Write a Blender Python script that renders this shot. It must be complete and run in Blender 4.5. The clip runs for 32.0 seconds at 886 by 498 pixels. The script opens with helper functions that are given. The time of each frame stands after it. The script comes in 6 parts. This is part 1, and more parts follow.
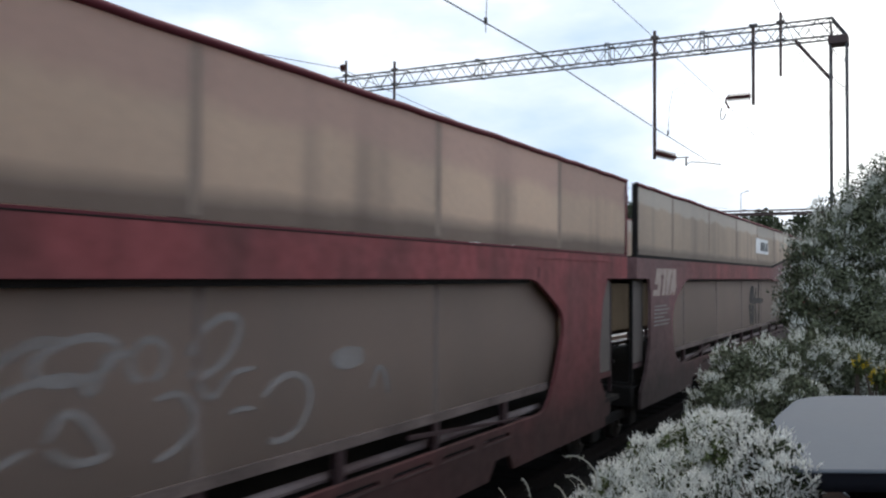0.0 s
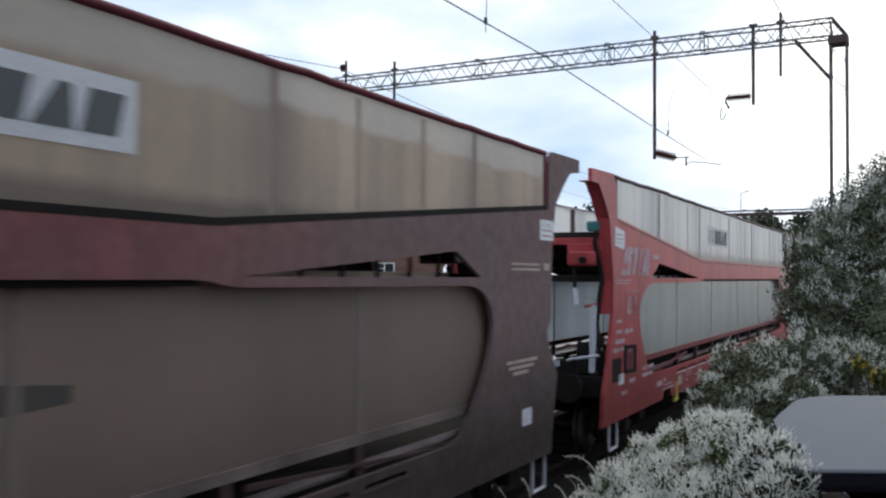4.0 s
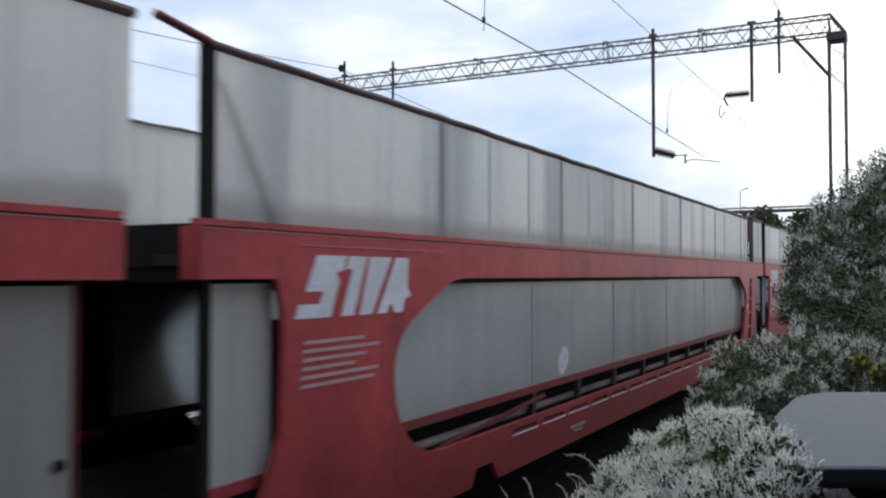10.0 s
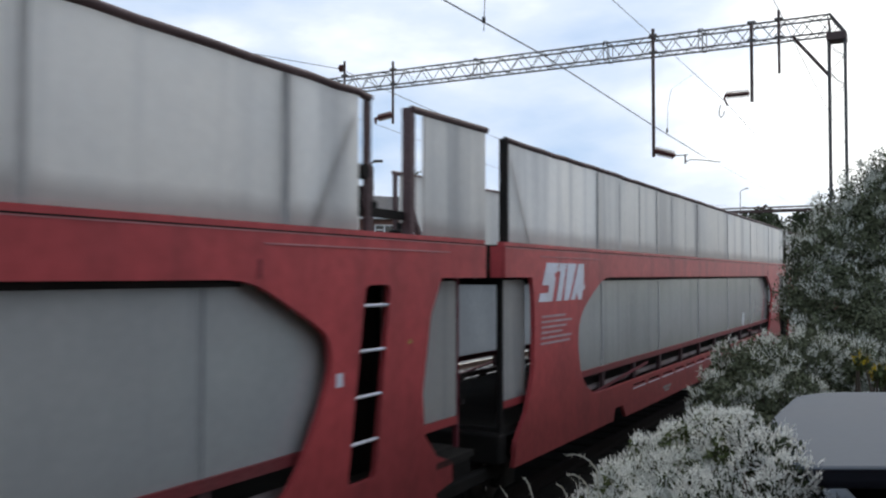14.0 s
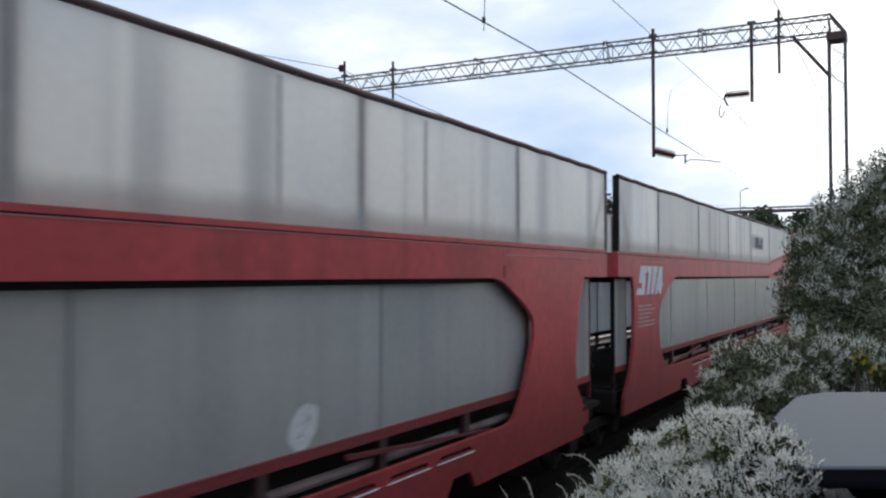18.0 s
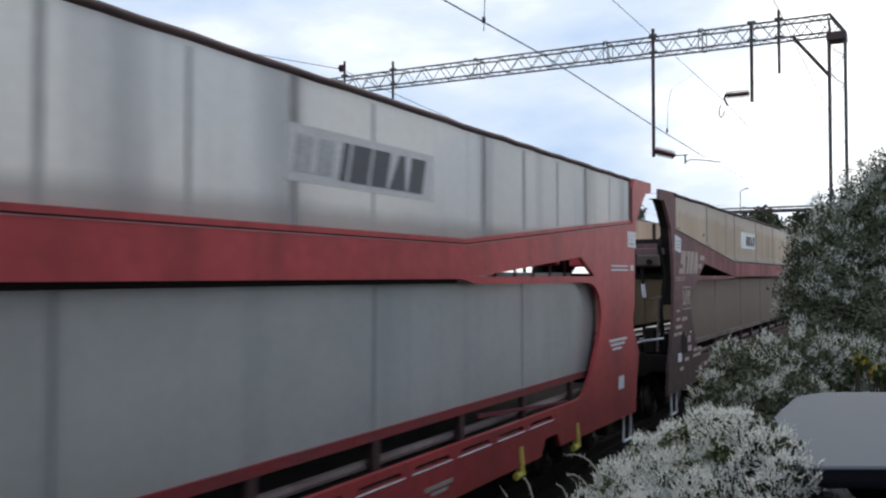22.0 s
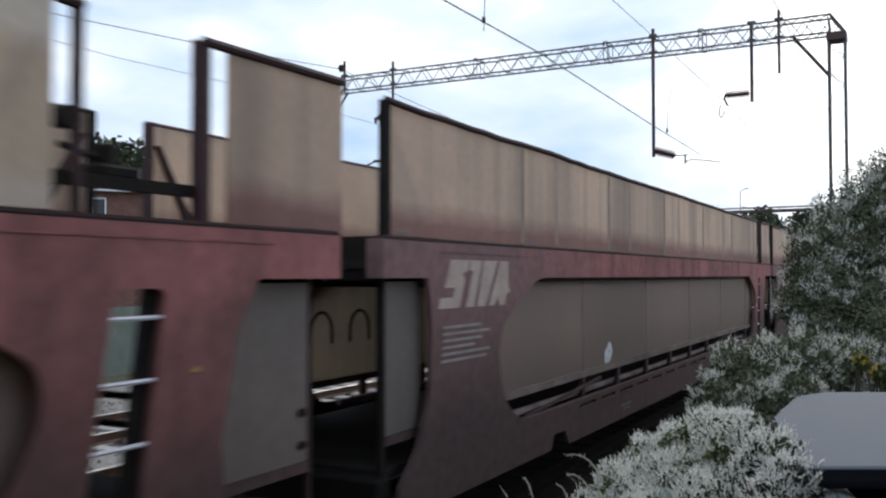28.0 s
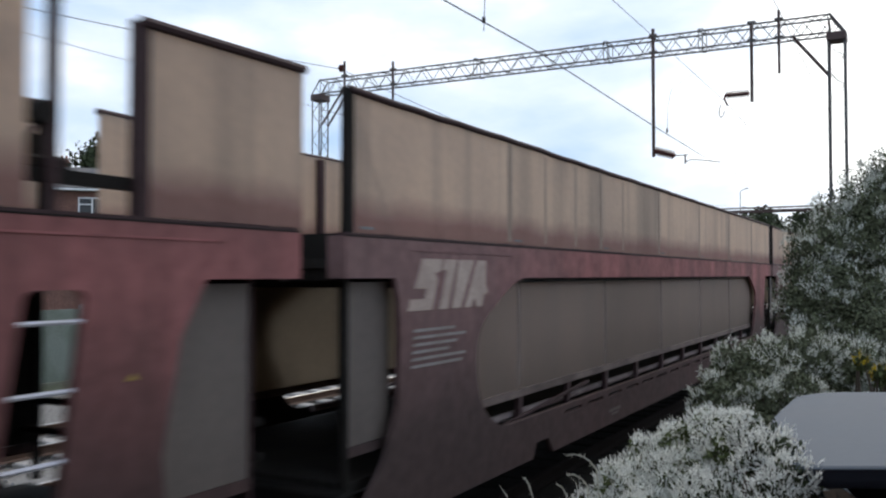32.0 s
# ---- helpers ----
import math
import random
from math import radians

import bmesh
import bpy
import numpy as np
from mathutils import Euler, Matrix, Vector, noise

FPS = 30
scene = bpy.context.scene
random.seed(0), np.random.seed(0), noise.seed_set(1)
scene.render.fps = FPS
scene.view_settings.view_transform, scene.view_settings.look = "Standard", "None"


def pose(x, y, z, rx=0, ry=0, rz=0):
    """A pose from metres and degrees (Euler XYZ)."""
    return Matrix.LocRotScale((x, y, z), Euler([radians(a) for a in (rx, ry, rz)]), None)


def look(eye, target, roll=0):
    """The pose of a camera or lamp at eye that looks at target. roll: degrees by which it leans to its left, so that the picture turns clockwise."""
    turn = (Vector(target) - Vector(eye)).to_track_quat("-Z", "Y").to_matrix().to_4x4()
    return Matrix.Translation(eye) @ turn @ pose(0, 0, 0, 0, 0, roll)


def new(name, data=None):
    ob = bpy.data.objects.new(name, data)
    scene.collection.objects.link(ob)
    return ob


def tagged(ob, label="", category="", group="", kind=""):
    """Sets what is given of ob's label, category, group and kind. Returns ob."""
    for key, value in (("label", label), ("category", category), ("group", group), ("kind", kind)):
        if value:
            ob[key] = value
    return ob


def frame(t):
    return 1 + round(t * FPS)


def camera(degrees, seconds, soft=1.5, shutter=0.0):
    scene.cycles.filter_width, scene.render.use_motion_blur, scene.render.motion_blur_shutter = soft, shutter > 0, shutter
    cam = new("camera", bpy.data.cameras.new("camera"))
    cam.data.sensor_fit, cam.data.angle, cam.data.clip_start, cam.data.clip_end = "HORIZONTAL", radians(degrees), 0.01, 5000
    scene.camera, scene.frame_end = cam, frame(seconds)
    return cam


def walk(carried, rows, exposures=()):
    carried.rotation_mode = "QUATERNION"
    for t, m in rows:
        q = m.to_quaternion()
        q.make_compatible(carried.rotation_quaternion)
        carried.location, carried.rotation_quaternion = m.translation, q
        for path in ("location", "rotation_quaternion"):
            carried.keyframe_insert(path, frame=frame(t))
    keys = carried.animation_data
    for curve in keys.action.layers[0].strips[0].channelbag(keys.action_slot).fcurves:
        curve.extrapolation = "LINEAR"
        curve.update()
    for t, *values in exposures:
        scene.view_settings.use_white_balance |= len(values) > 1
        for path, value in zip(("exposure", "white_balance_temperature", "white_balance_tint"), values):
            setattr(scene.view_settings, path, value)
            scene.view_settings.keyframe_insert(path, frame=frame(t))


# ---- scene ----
# The rails lie at z = 0 and run along y; the train passes on the track whose centre is TRACK.
TRACK = -5.036
EYE = (0.0, 0.0, 2.515)


def aim(yaw, pitch, roll):
    d = (-math.sin(yaw) * math.cos(pitch), math.cos(yaw) * math.cos(pitch), math.sin(pitch))
    return look(EYE, (EYE[0] + d[0], EYE[1] + d[1], EYE[2] + d[2]), roll)


cam = camera(53.409, 32.0, soft=2.2, shutter=0.5)
BEFORE = aim(0.4973, 0.0301, 0.43)
AFTER = aim(0.4971, 0.0296, 0.0)
walk(cam, [(0.0, BEFORE), (8.2, BEFORE), (8.55, BEFORE), (8.9, AFTER), (9.3, AFTER), (32.0, AFTER)],
     exposures=[(0.0, 0.17), (3.5, 0.17), (5.5, -0.01), (23.0, -0.01), (25.0, 0.17), (32.0, 0.17)])

# ---- world and sun ----
world = bpy.data.worlds.new("overcast_sky")
scene.world = world
world.use_nodes = True
wn, wl = world.node_tree.nodes, world.node_tree.links
wn.clear()
w_out = wn.new("ShaderNodeOutputWorld")
w_bg = wn.new("ShaderNodeBackground")
w_sky = wn.new("ShaderNodeTexSky")
w_sky.sky_type, w_sky.sun_disc = "NISHITA", False
w_sky.sun_elevation, w_sky.sun_rotation = radians(37), radians(3)
w_co = wn.new("ShaderNodeTexCoord")
w_map = wn.new("ShaderNodeMapping")
w_map.inputs["Scale"].default_value = (1.0, 1.0, 2.6)
w_map.inputs["Location"].default_value = (3.7, 1.2, 0.4)
w_n1 = wn.new("ShaderNodeTexNoise")
w_n1.inputs["Scale"].default_value, w_n1.inputs["Detail"].default_value, w_n1.inputs["Roughness"].default_value = 2.6, 6.0, 0.5
w_r = wn.new("ShaderNodeValToRGB")
w_r.color_ramp.elements[0].position, w_r.color_ramp.elements[0].color = 0.39, (0.48, 0.66, 0.935, 1)
w_r.color_ramp.elements[1].position, w_r.color_ramp.elements[1].color = 0.72, (1.42, 1.44, 1.44, 1)
mid = w_r.color_ramp.elements.new(0.55)
mid.color = (0.83, 0.93, 1.09, 1)
# the veiled sun brightens the cloud round it
w_dot = wn.new("ShaderNodeVectorMath")
w_dot.operation = "DOT_PRODUCT"
w_dot.inputs[1].default_value = (0.0, 0.965, 0.26)
w_mr = wn.new("ShaderNodeMapRange")
w_mr.inputs["From Min"].default_value, w_mr.inputs["From Max"].default_value = 0.80, 1.0
w_mr.inputs["To Min"].default_value, w_mr.inputs["To Max"].default_value = 0.0, 0.9
w_add = wn.new("ShaderNodeMath")
w_add.operation = "ADD"
w_mix = wn.new("ShaderNodeMix")
w_mix.data_type = "RGBA"
w_mix.inputs["Factor"].default_value = 0.94
w_str = wn.new("ShaderNodeVectorMath")
w_str.operation = "SCALE"
w_str.inputs["Scale"].default_value = 0.10
wl.new(w_co.outputs["Generated"], w_map.inputs["Vector"])
wl.new(w_map.outputs["Vector"], w_n1.inputs["Vector"])
wl.new(w_co.outputs["Generated"], w_dot.inputs[0])
wl.new(w_dot.outputs["Value"], w_mr.inputs["Value"])
w_half = wn.new("ShaderNodeMath")
w_half.operation, w_half.inputs[1].default_value = "MULTIPLY", 0.30
wl.new(w_mr.outputs["Result"], w_half.inputs[0])
wl.new(w_n1.outputs["Fac"], w_add.inputs[0])
wl.new(w_half.outputs["Value"], w_add.inputs[1])
# a thinner, bluer break in the cloud
w_dot2 = wn.new("ShaderNodeVectorMath")
w_dot2.operation = "DOT_PRODUCT"
w_dot2.inputs[1].default_value = (-0.250, 0.950, 0.185)
w_mr2 = wn.new("ShaderNodeMapRange")
w_mr2.interpolation_type = "SMOOTHSTEP"
w_mr2.inputs["From Min"].default_value, w_mr2.inputs["From Max"].default_value = 0.982, 1.0
w_mr2.inputs["To Min"].default_value, w_mr2.inputs["To Max"].default_value = 0.0, 0.11
w_sub = wn.new("ShaderNodeMath")
w_sub.operation = "SUBTRACT"
wl.new(w_co.outputs["Generated"], w_dot2.inputs[0])
wl.new(w_dot2.outputs["Value"], w_mr2.inputs["Value"])
wl.new(w_add.outputs["Value"], w_sub.inputs[0])
wl.new(w_mr2.outputs["Result"], w_sub.inputs[1])
wl.new(w_sub.outputs["Value"], w_r.inputs["Fac"])
wl.new(w_sky.outputs["Color"], w_str.inputs[0])
wl.new(w_str.outputs["Vector"], w_mix.inputs["A"])
wl.new(w_r.outputs["Color"], w_mix.inputs["B"])
w_bg.inputs["Strength"].default_value = 1.0
wl.new(w_mix.outputs["Result"], w_bg.inputs["Color"])
wl.new(w_bg.outputs["Background"], w_out.inputs["Surface"])

sun_data = bpy.data.lights.new("veiled_sun", "SUN")
sun_data.energy, sun_data.angle, sun_data.color = 1.5, radians(25), (1.0, 0.93, 0.85)
sun = new("veiled_sun", sun_data)
sun.matrix_world = look((0, 0, 0), (0.04, -0.80, -0.60))


# ---- materials ----
def material(name, base, rough=0.6, metal=0.0, spots=None, amount=0.0, scale=3.0, stretch=(1, 1, 1), grain=0.15, grain_scale=40.0,
             bump=0.0, bump_scale=60.0, vary=0.0, island=0.0, streak=None, coat=0.0, through_light=0.0, through_colour=None, bands=(), gloss=0.5, fine=None, ends=()):
    """Base colour with large stains (spots), fine grain, optional upright streaks, bump and a shift from object to object."""
    m = bpy.data.materials.new(name)
    m.use_nodes = True
    n, l = m.node_tree.nodes, m.node_tree.links
    bsdf = n["Principled BSDF"]
    bsdf.inputs["Roughness"].default_value, bsdf.inputs["Metallic"].default_value = rough, metal
    bsdf.inputs["Coat Weight"].default_value, bsdf.inputs["Specular IOR Level"].default_value = coat, gloss
    co = n.new("ShaderNodeTexCoord")
    info = n.new("ShaderNodeObjectInfo")
    shift = n.new("ShaderNodeVectorMath")
    shift.operation = "ADD"
    off = n.new("ShaderNodeVectorMath")
    off.operation = "SCALE"
    off.inputs[0].default_value = (17.0, 9.0, 5.0)
    l.new(info.outputs["Random"], off.inputs["Scale"])
    l.new(co.outputs["Object"], shift.inputs[0])
    l.new(off.outputs["Vector"], shift.inputs[1])
    mp = n.new("ShaderNodeMapping")
    mp.inputs["Scale"].default_value = stretch
    l.new(shift.outputs["Vector"], mp.inputs["Vector"])

    def noise_at(s, detail=4.0, vec=mp):
        t = n.new("ShaderNodeTexNoise")
        t.inputs["Scale"].default_value, t.inputs["Detail"].default_value = s, detail
        l.new(vec.outputs["Vector"], t.inputs["Vector"])
        return t

    def mix(fac, a, b, kind="MIX"):
        x = n.new("ShaderNodeMix")
        x.data_type, x.blend_type = "RGBA", kind
        for sock, val in (("Factor", fac), ("A", a), ("B", b)):
            if isinstance(val, (float, int)):
                x.inputs[sock].default_value = val
            elif isinstance(val, tuple):
                x.inputs[sock].default_value = (*val, 1)
            else:
                l.new(val, x.inputs[sock])
        return x.outputs["Result"]

    def ranged(v, a, b, c, d):
        r = n.new("ShaderNodeMapRange")
        for i, val in enumerate((a, b, c, d)):
            r.inputs[i + 1].default_value = val
        l.new(v, r.inputs["Value"])
        return r.outputs["Result"]

    col = tuple(base)
    if spots is not None:
        col = mix(ranged(noise_at(scale).outputs["Fac"], 0.40, 0.66, 0.0, amount), col, tuple(spots))
    if streak is not None:
        sc, colour, amt, lo, hi = streak
        sm = n.new("ShaderNodeMapping")
        sm.inputs["Scale"].default_value = (1.0, 1.0, 0.07)
        l.new(shift.outputs["Vector"], sm.inputs["Vector"])
        col = mix(ranged(noise_at(sc, 3.0, sm).outputs["Fac"], lo, hi, 0.0, amt), col, tuple(colour))
    if fine is not None:
        sc, colour, amt, lo, hi = fine
        fm = n.new("ShaderNodeMapping")
        fm.inputs["Scale"].default_value = (1.0, 1.0, 0.03)
        l.new(shift.outputs["Vector"], fm.inputs["Vector"])
        col = mix(ranged(noise_at(sc, 2.0, fm).outputs["Fac"], lo, hi, 0.0, amt), col, tuple(colour))
    for y0, y1, colour, amt, wob in ends:
        sep = n.new("ShaderNodeSeparateXYZ")
        l.new(co.outputs["Object"], sep.inputs["Vector"])
        wave = n.new("ShaderNodeMath")
        wave.operation, wave.inputs[1].default_value = "MULTIPLY_ADD", wob
        l.new(noise_at(0.9).outputs["Fac"], wave.inputs[0])
        l.new(sep.outputs["Y"], wave.inputs[2])
        col = mix(ranged(wave.outputs["Value"], y0 + wob / 2, y1 + wob / 2, 0.0, amt), col, tuple(colour))
    # tint by height: stains on upper panels; painted shade and dust low down
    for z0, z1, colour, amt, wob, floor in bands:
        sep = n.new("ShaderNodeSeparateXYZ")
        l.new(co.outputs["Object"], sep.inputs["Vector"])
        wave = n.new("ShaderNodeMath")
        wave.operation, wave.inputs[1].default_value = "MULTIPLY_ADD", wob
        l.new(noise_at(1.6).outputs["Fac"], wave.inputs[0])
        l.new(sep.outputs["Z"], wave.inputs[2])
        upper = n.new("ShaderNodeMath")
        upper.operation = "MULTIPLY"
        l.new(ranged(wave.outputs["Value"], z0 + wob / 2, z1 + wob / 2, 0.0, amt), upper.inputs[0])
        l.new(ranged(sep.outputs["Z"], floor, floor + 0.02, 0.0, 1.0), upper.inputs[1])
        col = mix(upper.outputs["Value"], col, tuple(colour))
    if grain:
        col = mix(1.0, col, mix(ranged(noise_at(grain_scale).outputs["Fac"], 0.3, 0.7, 0.0, 1.0), (1 - grain,) * 3, (1 + grain,) * 3), "MULTIPLY")
    if vary:
        col = mix(1.0, col, mix(info.outputs["Random"], (1 - vary,) * 3, (1 + vary,) * 3), "MULTIPLY")
    if island:
        geo = n.new("ShaderNodeNewGeometry")
        col = mix(1.0, col, mix(geo.outputs["Random Per Island"], (1 - island,) * 3, (1 + island,) * 3), "MULTIPLY")
    if isinstance(col, tuple):
        bsdf.inputs["Base Color"].default_value = (*col, 1)
    else:
        l.new(col, bsdf.inputs["Base Color"])
    if through_light:
        tr = n.new("ShaderNodeBsdfTranslucent")
        ms = n.new("ShaderNodeMixShader")
        ms.inputs["Fac"].default_value = through_light
        if through_colour is None:
            l.new(col, tr.inputs["Color"])
        else:
            tr.inputs["Color"].default_value = (*through_colour, 1)
        l.new(bsdf.outputs["BSDF"], ms.inputs[1])
        l.new(tr.outputs["BSDF"], ms.inputs[2])
        l.new(ms.outputs["Shader"], n["Material Output"].inputs["Surface"])
    if bump:
        b = n.new("ShaderNodeBump")
        b.inputs["Strength"].default_value, b.inputs["Distance"].default_value = bump, 0.02
        l.new(noise_at(bump_scale).outputs["Fac"], b.inputs["Height"])
        l.new(b.outputs["Normal"], bsdf.inputs["Normal"])
    return m


